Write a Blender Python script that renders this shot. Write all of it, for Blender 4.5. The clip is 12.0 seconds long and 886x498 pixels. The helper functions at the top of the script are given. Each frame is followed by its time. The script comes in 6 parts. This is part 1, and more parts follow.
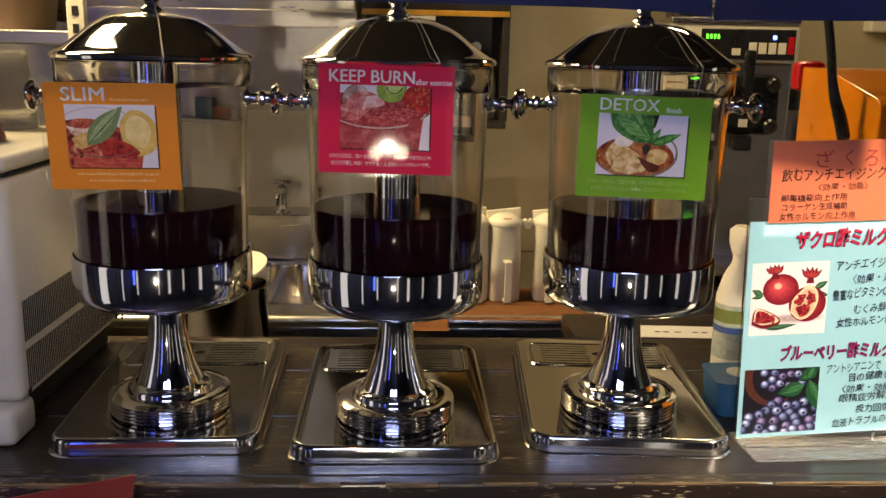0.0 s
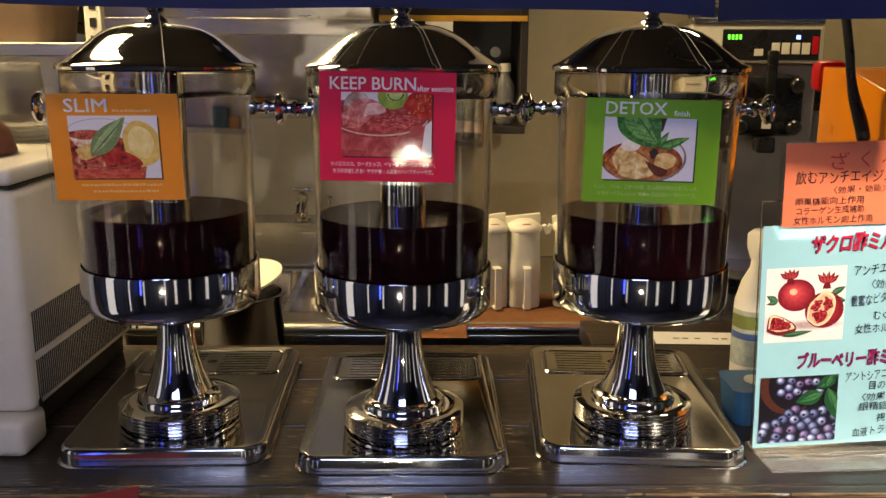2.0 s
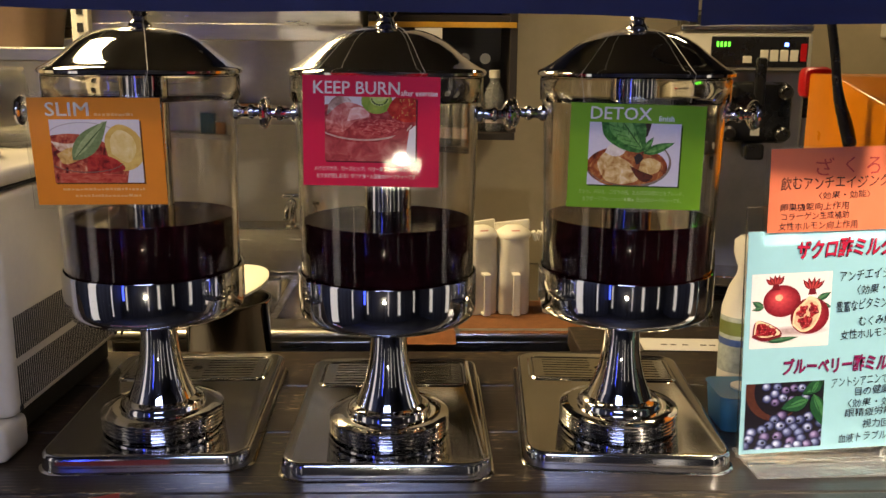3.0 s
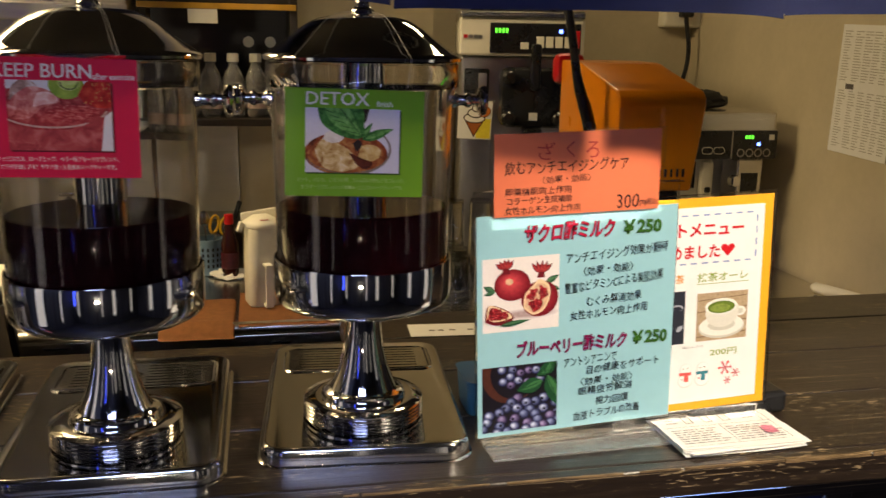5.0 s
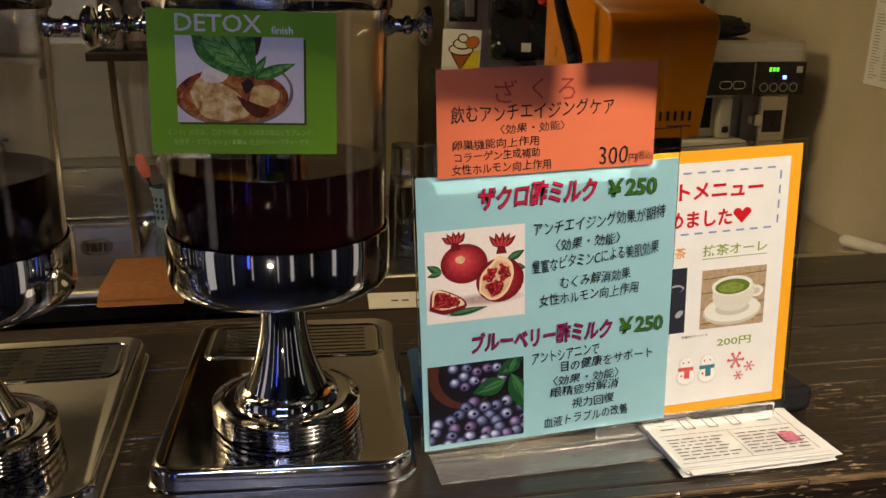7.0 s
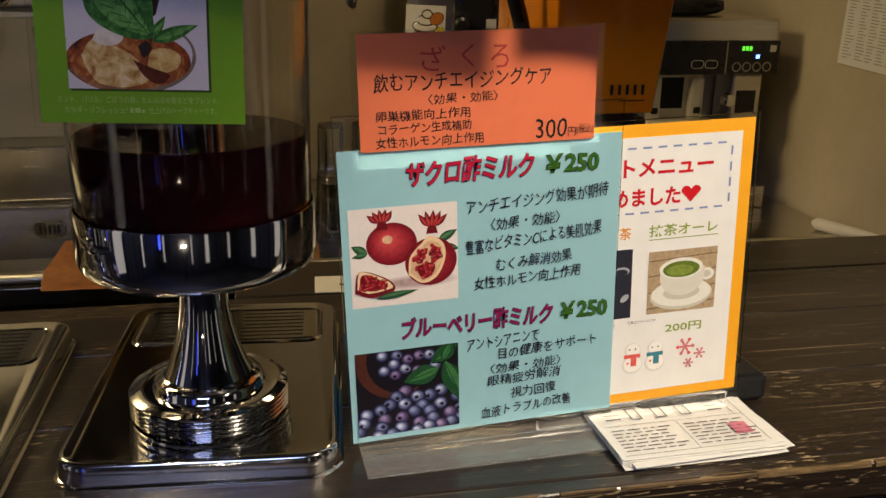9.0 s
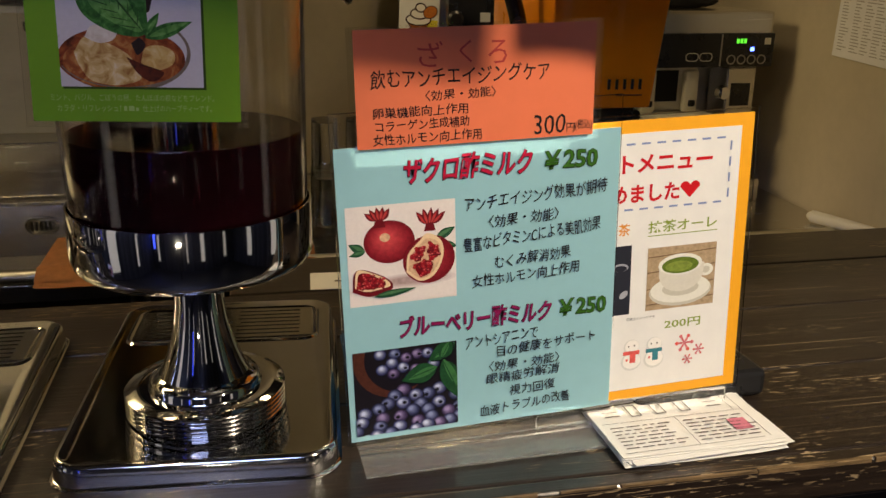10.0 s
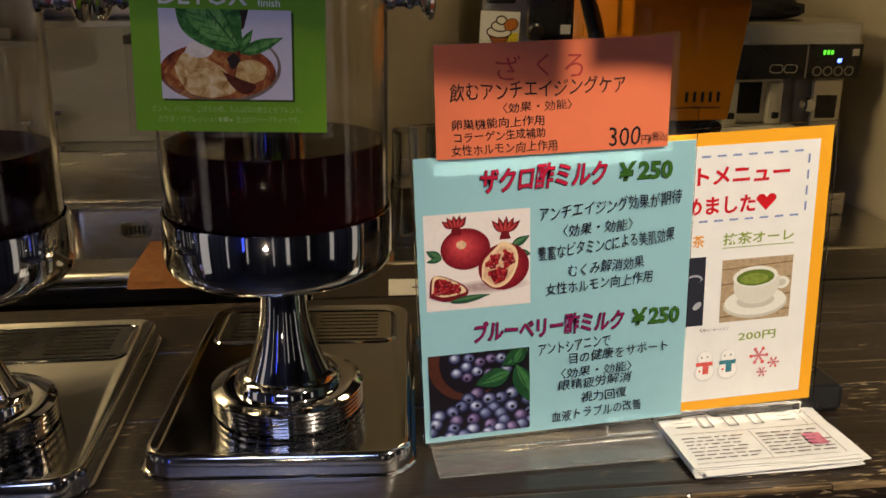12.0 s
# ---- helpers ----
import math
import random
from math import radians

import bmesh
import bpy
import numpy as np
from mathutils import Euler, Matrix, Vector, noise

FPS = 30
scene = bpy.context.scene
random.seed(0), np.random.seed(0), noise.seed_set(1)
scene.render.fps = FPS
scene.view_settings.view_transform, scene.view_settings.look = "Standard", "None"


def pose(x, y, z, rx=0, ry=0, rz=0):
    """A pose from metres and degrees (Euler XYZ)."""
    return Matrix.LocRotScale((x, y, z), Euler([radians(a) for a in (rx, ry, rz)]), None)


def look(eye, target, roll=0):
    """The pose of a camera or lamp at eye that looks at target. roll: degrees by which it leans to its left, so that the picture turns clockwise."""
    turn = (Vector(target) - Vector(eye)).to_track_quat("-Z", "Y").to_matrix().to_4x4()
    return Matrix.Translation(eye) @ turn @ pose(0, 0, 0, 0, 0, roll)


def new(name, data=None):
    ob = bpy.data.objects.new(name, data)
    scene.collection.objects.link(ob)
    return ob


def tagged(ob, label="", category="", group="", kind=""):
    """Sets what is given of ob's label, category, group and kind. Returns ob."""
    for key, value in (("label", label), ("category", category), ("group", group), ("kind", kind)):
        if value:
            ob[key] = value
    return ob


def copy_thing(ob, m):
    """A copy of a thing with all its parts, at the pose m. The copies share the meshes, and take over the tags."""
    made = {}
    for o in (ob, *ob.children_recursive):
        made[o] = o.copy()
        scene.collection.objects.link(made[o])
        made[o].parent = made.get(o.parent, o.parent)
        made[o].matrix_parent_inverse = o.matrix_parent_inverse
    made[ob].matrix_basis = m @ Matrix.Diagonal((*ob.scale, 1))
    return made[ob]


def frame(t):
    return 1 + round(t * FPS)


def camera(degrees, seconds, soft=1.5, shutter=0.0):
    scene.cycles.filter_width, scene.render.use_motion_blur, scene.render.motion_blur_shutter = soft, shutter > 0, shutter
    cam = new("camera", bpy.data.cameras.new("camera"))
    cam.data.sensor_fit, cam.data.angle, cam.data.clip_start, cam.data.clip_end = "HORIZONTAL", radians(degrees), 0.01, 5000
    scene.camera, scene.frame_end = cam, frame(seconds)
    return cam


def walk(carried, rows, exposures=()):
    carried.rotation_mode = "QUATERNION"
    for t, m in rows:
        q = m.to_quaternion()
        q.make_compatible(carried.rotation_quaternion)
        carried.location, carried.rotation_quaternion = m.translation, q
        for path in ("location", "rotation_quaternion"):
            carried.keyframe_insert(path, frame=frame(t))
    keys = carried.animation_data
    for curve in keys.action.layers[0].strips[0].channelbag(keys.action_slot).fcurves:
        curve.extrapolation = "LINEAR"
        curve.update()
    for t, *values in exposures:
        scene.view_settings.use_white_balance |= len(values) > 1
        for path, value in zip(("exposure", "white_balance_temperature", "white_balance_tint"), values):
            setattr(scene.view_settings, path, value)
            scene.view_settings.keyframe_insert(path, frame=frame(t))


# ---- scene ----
cam = camera(52.75, 12.0, shutter=0.5)
PATH = [
    (0, (0.0029, 0.0492, 1.4239), (0.0524, 1.0224, 1.1994), 1.20),
    (0.5, (0.0133, 0.0491, 1.4242), (0.0477, 1.0223, 1.1968), 0.75),
    (1, (0.0196, 0.0549, 1.4237), (0.0492, 1.0273, 1.1924), 0.71),
    (1.5, (0.0254, 0.0561, 1.4255), (0.0468, 1.0315, 1.2064), 0.63),
    (2, (0.0329, 0.0605, 1.4243), (0.0467, 1.0361, 1.2051), 0.24),
    (2.5, (0.0390, 0.0622, 1.4252), (0.0553, 1.0384, 1.2090), 0.20),
    (2.7, (0.0407, 0.0632, 1.4244), (0.0591, 1.0398, 1.2100), 0.28),
    (4.3, (0.0812, 0.0725, 1.4050), (0.2009, 1.0452, 1.2064), 1.20),
    (4.5, (0.1123, 0.0803, 1.4204), (0.2766, 1.0420, 1.2006), 1.06),
    (5, (0.1706, 0.0830, 1.4205), (0.3686, 1.0372, 1.1961), 1.07),
    (5.5, (0.2385, 0.1144, 1.4026), (0.4051, 1.0665, 1.1463), -0.10),
    (6, (0.2471, 0.2248, 1.3936), (0.4919, 1.1554, 1.1213), 1.01),
    (6.5, (0.2613, 0.2816, 1.3954), (0.4604, 1.2147, 1.0957), 0.22),
    (7, (0.2932, 0.2884, 1.4015), (0.4670, 1.2279, 1.1064), 0.59),
    (7.5, (0.3183, 0.3020, 1.3956), (0.4670, 1.2381, 1.0769), 0.99),
    (7.7, (0.3429, 0.3181, 1.3830), (0.5152, 1.2439, 1.0466), 1.38),
    (9.3, (0.3542, 0.3306, 1.3819), (0.5442, 1.2629, 1.0741), 0.96),
    (9.5, (0.3500, 0.3371, 1.3827), (0.5435, 1.2655, 1.0658), 1.02),
    (10, (0.3511, 0.3343, 1.3836), (0.5444, 1.2625, 1.0655), 0.79),
    (10.5, (0.3511, 0.3353, 1.3853), (0.5404, 1.2639, 1.0659), 1.13),
    (11, (0.3484, 0.3229, 1.3879), (0.5374, 1.2580, 1.0881), 1.10),
    (11.5, (0.3372, 0.3149, 1.3897), (0.4840, 1.2600, 1.0978), 0.67),
    (12, (0.3493, 0.3115, 1.3887), (0.4572, 1.2568, 1.0807), 0.15),
]
EXPOSURES = [(0, 0.54), (2.7, 0.54), (4.5, 0.20), (5.5, -0.04), (7, -0.38), (9.5, -0.46), (12, -0.46)]
walk(cam, [(t, look(eye, target, roll)) for t, eye, target, roll in PATH], EXPOSURES)

# ---- small tools ----
COUNTER = 0.95


def lin(r, g, b):
    """A colour given as it looks on a screen, 0 to 255."""
    return tuple(((c / 255 + 0.055) / 1.055) ** 2.4 if c > 10 else c / 255 / 12.92 for c in (r, g, b)) + (1,)


def part(name, bm, material, parent, label="", smooth=False):
    """Links a bmesh as one mesh object under its thing (or at top level with parent None)."""
    me = bpy.data.meshes.new(name)
    bmesh.ops.recalc_face_normals(bm, faces=bm.faces)
    if smooth:
        for f in bm.faces:
            f.smooth = True
        for e in bm.edges:
            if len(e.link_faces) == 2 and e.calc_face_angle(0) > radians(40):
                e.smooth = False
    bm.to_mesh(me)
    bm.free()
    for m in material if isinstance(material, (list, tuple)) else [material]:
        me.materials.append(m)
    ob = new(name, me)
    ob.parent = parent
    if label:
        ob["label"] = label
    return ob


def thing(name, place, label, category, group="", kind=""):
    ob = new(name)
    ob.matrix_basis = place
    ob.empty_display_size = 0.05
    return tagged(ob, label, category, group, kind)


def box(x0, x1, y0, y1, z0, z1, bevel=0.0, bm=None, seg=2):
    own = bm is None
    b = bmesh.new()
    bmesh.ops.create_cube(b, size=1)
    bmesh.ops.scale(b, vec=(x1 - x0, y1 - y0, z1 - z0), verts=b.verts)
    bmesh.ops.translate(b, vec=((x0 + x1) / 2, (y0 + y1) / 2, (z0 + z1) / 2), verts=b.verts)
    if bevel:
        bmesh.ops.bevel(b, geom=b.edges[:], offset=bevel, segments=seg, affect="EDGES", profile=0.5)
    if own:
        return b
    join(bm, b)
    return bm


def join(bm, other):
    me = bpy.data.meshes.new("tmp")
    other.to_mesh(me)
    other.free()
    bm.from_mesh(me)
    bpy.data.meshes.remove(me)


def lathe(profile, n=64, bm=None):
    """A turned body from (radius, height) pairs, from its start to its end."""
    bm = bm or bmesh.new()
    rings = []
    for r, z in profile:
        if r < 1e-6:
            rings.append([bm.verts.new((0, 0, z))])
        else:
            rings.append([bm.verts.new((r * math.cos(a), r * math.sin(a), z)) for a in (2 * math.pi * i / n for i in range(n))])
    for a, b in zip(rings, rings[1:]):
        for i in range(n):
            j = (i + 1) % n
            if len(a) == 1 and len(b) == 1:
                continue
            if len(a) == 1:
                bm.faces.new((a[0], b[i], b[j]))
            elif len(b) == 1:
                bm.faces.new((a[i], a[j], b[0]))
            else:
                bm.faces.new((a[i], a[j], b[j], b[i]))
    return bm


def round_rect(w, d, r, n=8):
    pts = []
    for cx, cy, a0 in ((w / 2 - r, d / 2 - r, 0), (-w / 2 + r, d / 2 - r, 90), (-w / 2 + r, -d / 2 + r, 180), (w / 2 - r, -d / 2 + r, 270)):
        for i in range(n + 1):
            a = radians(a0 + 90 * i / n)
            pts.append((cx + r * math.cos(a), cy + r * math.sin(a)))
    return pts


def stacked(levels, cap=True, bm=None):
    """A body through rounded rectangles: (width, depth, corner radius, height, shift x, shift y)."""
    bm = bm or bmesh.new()
    rings = []
    for w, d, r, z, *s in levels:
        sx, sy = s if s else (0, 0)
        rings.append([bm.verts.new((x + sx, y + sy, z)) for x, y in round_rect(w, d, r)])
    for a, b in zip(rings, rings[1:]):
        n = len(a)
        for i in range(n):
            bm.faces.new((a[i], a[(i + 1) % n], b[(i + 1) % n], b[i]))
    if cap:
        bm.faces.new(rings[0][::-1])
        bm.faces.new(rings[-1])
    return bm


def tube(points, radius, n=10, bm=None, closed=False):
    bm = bm or bmesh.new()
    pts = [Vector(p) for p in points]
    rad = radius if isinstance(radius, (list, tuple)) else [radius] * len(pts)
    rings, side = [], Vector((0.31, 0.87, 0.38))
    for i, p in enumerate(pts):
        d = (pts[min(i + 1, len(pts) - 1)] - pts[max(i - 1, 0)]).normalized()
        side = (side - d * side.dot(d)).normalized()
        up = d.cross(side)
        rings.append([bm.verts.new(p + rad[i] * (math.cos(a) * side + math.sin(a) * up)) for a in (2 * math.pi * k / n for k in range(n))])
    for a, b in zip(rings, rings[1:]):
        for i in range(n):
            bm.faces.new((a[i], a[(i + 1) % n], b[(i + 1) % n], b[i]))
    bm.faces.new(rings[0][::-1])
    bm.faces.new(rings[-1])
    return bm


def curve_points(ctrl, n=8):
    """A smooth line through the control points."""
    p = [Vector(c) for c in ctrl]
    p = [2 * p[0] - p[1]] + p + [2 * p[-1] - p[-2]]
    out = []
    for i in range(1, len(p) - 2):
        a, b, c, d = p[i - 1:i + 3]
        for k in range(n):
            t = k / n
            out.append(0.5 * (2 * b + (c - a) * t + (2 * a - 5 * b + 4 * c - d) * t * t + (3 * b - a - 3 * c + d) * t ** 3))
    out.append(p[-2])
    return out


def extruded(outline, thick, axis="y"):
    """A plate from an outline in (u, v), thick along the axis."""
    bm = bmesh.new()
    def at(u, v, w):
        return {"y": (u, w, v), "z": (u, v, w), "x": (w, u, v)}[axis]
    a = [bm.verts.new(at(u, v, 0)) for u, v in outline]
    b = [bm.verts.new(at(u, v, thick)) for u, v in outline]
    n = len(a)
    bm.faces.new(a)
    bm.faces.new(b[::-1])
    for i in range(n):
        bm.faces.new((a[i], b[i], b[(i + 1) % n], a[(i + 1) % n]))
    return bm


# ---- prints: flat inks on a sheet that faces -y, u to the right and v up ----
LAYER = 0.00012


def ink(shapes, materials, name, parent, label="", base=1):
    """shapes: (material index, outline); each lies one hair above the one before."""
    bm = bmesh.new()
    step = min(0.08, 9 / len(shapes))
    for i, (m, outline) in enumerate(shapes):
        f = bm.faces.new([bm.verts.new((u, -(base + i * step) * LAYER, v)) for u, v in outline])
        f.material_index = m
        if f.normal.y > 0:
            f.normal_flip()
    me = bpy.data.meshes.new(name)
    bm.normal_update()
    for f in bm.faces:
        if f.normal.y > 0:
            f.normal_flip()
    bm.to_mesh(me)
    bm.free()
    for m in materials:
        me.materials.append(m)
    ob = new(name, me)
    ob.parent = parent
    if label:
        ob["label"] = label
    return ob


def disc(u, v, a, b=None, tilt=0.0, n=24, start=0, end=360, wob=0.0, rng=None):
    b = b or a
    c, s = math.cos(radians(tilt)), math.sin(radians(tilt))
    pts = []
    for i in range(n + (0 if end - start >= 360 else 1)):
        t = radians(start + (end - start) * i / n)
        k = 1 + (rng.uniform(-wob, wob) if rng else 0)
        x, y = a * k * math.cos(t), b * k * math.sin(t)
        pts.append((u + c * x - s * y, v + s * x + c * y))
    return pts


def rect(u0, v0, u1, v1):
    return [(u0, v0), (u1, v0), (u1, v1), (u0, v1)]


def leaf(u, v, length, wide, tilt, n=10):
    c, s = math.cos(radians(tilt)), math.sin(radians(tilt))
    pts = [(length * i / n, wide * math.sin(math.pi * (i / n) ** 0.8)) for i in range(n)] + [(length * (1 - i / n), -wide * math.sin(math.pi * (1 - i / n) ** 0.8)) for i in range(n)]
    return [(u + c * x - s * y, v + s * x + c * y) for x, y in pts]


def clip(poly, u0, v0, u1, v1):
    """The part of an outline inside a rectangle."""
    for axis, lim, sign in ((0, u0, 1), (0, u1, -1), (1, v0, 1), (1, v1, -1)):
        out = []
        for i, p in enumerate(poly):
            q = poly[i - 1]
            pin, qin = sign * (p[axis] - lim) >= 0, sign * (q[axis] - lim) >= 0
            if pin != qin:
                t = (lim - q[axis]) / (p[axis] - q[axis])
                out.append((q[0] + t * (p[0] - q[0]), q[1] + t * (p[1] - q[1])))
            if pin:
                out.append(p)
        poly = out
        if len(poly) < 3:
            return None
    return poly


def clipped(shapes, u0, v0, u1, v1):
    out = []
    for m, p in shapes:
        q = clip(p, u0, v0, u1, v1)
        if q:
            out.append((m, q))
    return out


def lettering(body, u, v, width, height, material, parent, label="", bold=0.0, turn=0.0, layer=8, shear=0.0, wobble=0.0):
    """Words in the built-in font, fitted to a width and height in metres, their foot at (u, v)."""
    cu = bpy.data.curves.new("lettering", "FONT")
    cu.body, cu.offset, cu.resolution_u, cu.shear = body, bold, 2, shear
    ob = bpy.data.objects.new("lettering", cu)
    scene.collection.objects.link(ob)
    me = bpy.data.meshes.new_from_object(ob.evaluated_get(bpy.context.evaluated_depsgraph_get()))
    bpy.data.objects.remove(ob)
    bpy.data.curves.remove(cu)
    xs = [p.co.x for p in me.vertices] or [0, 1]
    ys = [p.co.y for p in me.vertices] or [0, 1]
    x0, x1, y0, y1 = min(xs), max(xs), min(ys), max(ys)
    c, s = math.cos(radians(turn)), math.sin(radians(turn))
    ph = 3.1 * len(body)
    for p in me.vertices:
        a, b = (p.co.x - x0) / (x1 - x0) * width, (p.co.y - y0) / max(y1 - y0, 1e-6) * height
        if wobble:
            b += wobble * height * math.sin(a / height * 1.9 + ph)
            a += wobble * height * math.sin(b / height * 2.7 + a / height * 0.8 + ph)
        p.co = (u + c * a - s * b, -layer * LAYER, v + s * a + c * b)
    me.name = "lettering"
    me.materials.clear()
    me.materials.append(material)
    ob = new("lettering", me)
    ob.parent = parent
    if label:
        ob["label"] = label
    return ob


def bars(lines, material, parent, name="fine_print", layer=8):
    """Writing too small to read, as plain bars: (u, v, width, height)."""
    return ink([(0, rect(u, v, u + w, v + h)) for u, v, w, h in lines], [material], name, parent, base=layer)

# ---- world and light ----
world = bpy.data.worlds.new("world")
scene.world = world
world.use_nodes = True
world.node_tree.nodes["Background"].inputs[0].default_value = (0.9, 0.7, 0.5, 1)
world.node_tree.nodes["Background"].inputs[1].default_value = 0.02


def lamp(name, kind, place, power, colour, size=0.1, spread=None, blend=0.5, shape="DISK", size_y=None):
    data = bpy.data.lights.new(name, kind)
    data.energy, data.color = power, colour
    if kind == "AREA":
        data.shape, data.size = shape, size
        if size_y:
            data.size_y = size_y
        if spread:
            data.spread = radians(spread)
    elif kind == "SPOT":
        data.shadow_soft_size, data.spot_size, data.spot_blend = size, radians(spread), blend
    ob = new(name, data)
    ob.matrix_basis = place
    return ob


WARM = (1.0, 0.76, 0.48)
lamp("downlight_beam", "SPOT", look((1.47, -0.22, 2.53), (0.86, 0.98, 0.97)), 370, (1.0, 0.84, 0.62), 0.065, 37, 0.55)
# weaker second beam, added as fill over the dispensers
lamp("downlight_beam", "SPOT", look((-0.25, -0.35, 2.53), (-0.2, 1.05, 1.0)), 20, WARM, 0.03, 60, 0.7)
# low unseen lamp for the card's twin glint; its beam also fills the cards
lamp("glint_lamp_beam", "SPOT", look((-0.12, -1.35, 1.05), (-0.08, 1.0, 1.24)), 24, (1.0, 0.86, 0.66), 0.012, 27, 0.9)
lamp("kitchen_lamp_light", "AREA", look((-1.15, 1.75, 2.45), (-0.6, 2.3, 1.2)), 36, (1.0, 0.75, 0.40), 0.8, spread=125)
# second, unseen kitchen lamp, added to brighten the ice cream machine's fascia
lamp("kitchen_lamp_light", "AREA", look((0.80, 2.00, 2.02), (0.82, 2.2, 0)), 2.3, (1.0, 0.76, 0.42), 0.20)
# bluish fill added from the guests' side, without a known fitting
lamp("cool_fill_light", "AREA", look((-0.2, -1.2, 2.53), (-0.1, 0.3, 0.5)), 31, (0.48, 0.57, 1.0), 1.0, shape="SQUARE")


# ---- materials ----
def nodes_of(name):
    m = bpy.data.materials.new(name)
    m.use_nodes = True
    nt = m.node_tree
    return m, nt, nt.nodes["Principled BSDF"]


def noise_node(nt, scale, detail=4, rough=0.6, stretch=(1, 1, 1), coords="Object"):
    tc = nt.nodes.new("ShaderNodeTexCoord")
    mp = nt.nodes.new("ShaderNodeMapping")
    mp.inputs["Scale"].default_value = stretch
    nt.links.new(tc.outputs[coords], mp.inputs["Vector"])
    nz = nt.nodes.new("ShaderNodeTexNoise")
    nz.inputs["Scale"].default_value, nz.inputs["Detail"].default_value, nz.inputs["Roughness"].default_value = scale, detail, rough
    nt.links.new(mp.outputs[0], nz.inputs["Vector"])
    return nz


def ramp(nt, source, stops):
    r = nt.nodes.new("ShaderNodeValToRGB")
    e = r.color_ramp.elements
    while len(e) < len(stops):
        e.new(0.5)
    for el, (pos, col) in zip(e, stops):
        el.position, el.color = pos, col if len(col) == 4 else (*col, 1)
    nt.links.new(source, r.inputs[0])
    return r


def mix(nt, fac, a, b, mode="MIX"):
    m = nt.nodes.new("ShaderNodeMix")
    m.data_type, m.blend_type = "RGBA", mode
    for sock, v in ((m.inputs["Factor"], fac), (m.inputs["A"], a), (m.inputs["B"], b)):
        if hasattr(v, "links"):
            nt.links.new(v, sock)
        elif isinstance(v, tuple):
            sock.default_value = v if len(v) == 4 else (*v, 1)
        else:
            sock.default_value = v
    return m.outputs["Result"]


def bump(nt, bsdf, height, strength=0.2, distance=0.002):
    b = nt.nodes.new("ShaderNodeBump")
    b.inputs["Strength"].default_value, b.inputs["Distance"].default_value = strength, distance
    nt.links.new(height, b.inputs["Height"])
    nt.links.new(b.outputs[0], bsdf.inputs["Normal"])


def plain(name, colour, rough=0.5, metal=0.0, vary=0.12, scale=30, bumpy=0.0, coat=0.0, stretch=(1, 1, 1), rough_vary=0.08, coat_rough=0.05, fine=0.0):
    """Paint, plastic, paper or metal: a colour that varies a little at two scales."""
    m, nt, b = nodes_of(name)
    c = colour if len(colour) == 4 else (*colour, 1)
    n1 = noise_node(nt, scale, 5, 0.6, stretch)
    n2 = noise_node(nt, scale * 9, 3, 0.6, stretch)
    lo, hi = tuple(v * (1 - vary) for v in c[:3]), tuple(min(1, v * (1 + vary)) for v in c[:3])
    r1 = ramp(nt, n1.outputs[0], [(0.3, lo), (0.7, hi)])
    r2 = ramp(nt, n2.outputs[0], [(0.3, tuple(1 - vary * 0.5 for _ in range(3))), (0.7, (1, 1, 1))])
    nt.links.new(mix(nt, 1.0, r1.outputs[0], r2.outputs[0], "MULTIPLY"), b.inputs["Base Color"])
    rr = nt.nodes.new("ShaderNodeMapRange")
    rr.inputs[3].default_value, rr.inputs[4].default_value = max(0.02, rough - rough_vary), min(1, rough + rough_vary)
    nt.links.new(n1.outputs[0], rr.inputs[0])
    nt.links.new(rr.outputs[0], b.inputs["Roughness"])
    b.inputs["Metallic"].default_value = metal
    b.inputs["Coat Weight"].default_value, b.inputs["Coat Roughness"].default_value = coat, coat_rough
    if coat:
        b.inputs["Specular IOR Level"].default_value = 0.2
    if bumpy:
        bump(nt, b, n2.outputs[0], bumpy, 0.001)
    return m


def ink_mat(name, r, g, b, vary=0.05, gloss=0.3, scale=300):
    return plain(name, lin(r, g, b), 0.6, vary=vary, scale=scale, coat=gloss, coat_rough=0.04)


CHROME = plain("chrome", (0.78, 0.78, 0.79), 0.055, 1.0, 0.03, 14, rough_vary=0.035)
STEEL = plain("stainless_steel", (0.62, 0.60, 0.57), 0.24, 1.0, 0.08, 9, stretch=(1, 14, 14), rough_vary=0.09)
HOOD_STEEL = plain("hood_steel", (0.70, 0.67, 0.58), 0.30, 1.0, 0.12, 6, stretch=(1, 1, 9), rough_vary=0.10)
TRAY_STEEL = plain("polished_steel", (0.70, 0.69, 0.68), 0.095, 1.0, 0.06, 12, rough_vary=0.045)
GRATE_STEEL = plain("grate_steel", (0.70, 0.68, 0.64), 0.13, 1.0, 0.06, 14, rough_vary=0.04)
DULL_STEEL = plain("dull_steel", (0.45, 0.44, 0.42), 0.36, 1.0, 0.1, 12, stretch=(1, 10, 1))
BLACK = plain("black_plastic", (0.012, 0.012, 0.013), 0.28, vary=0.2)
MATT_BLACK = plain("matt_black", (0.010, 0.009, 0.008), 0.75, vary=0.3)
DARK = plain("dark_gap", (0.006, 0.006, 0.006), 0.8, vary=0.2)
BEIGE = plain("beige_enamel", (0.52, 0.49, 0.41), 0.38, vary=0.06, scale=14, bumpy=0.05)
WALL = plain("cream_wall", (0.52, 0.45, 0.31), 0.75, vary=0.09, scale=5, bumpy=0.25)
CEILING = plain("ceiling_paint", (0.022, 0.019, 0.017), 0.85, vary=0.06, scale=4)
GUEST_WALL = plain("grey_board_wall", (0.055, 0.053, 0.060), 0.55, vary=0.75, scale=2.2, stretch=(3, 3, 0.1))
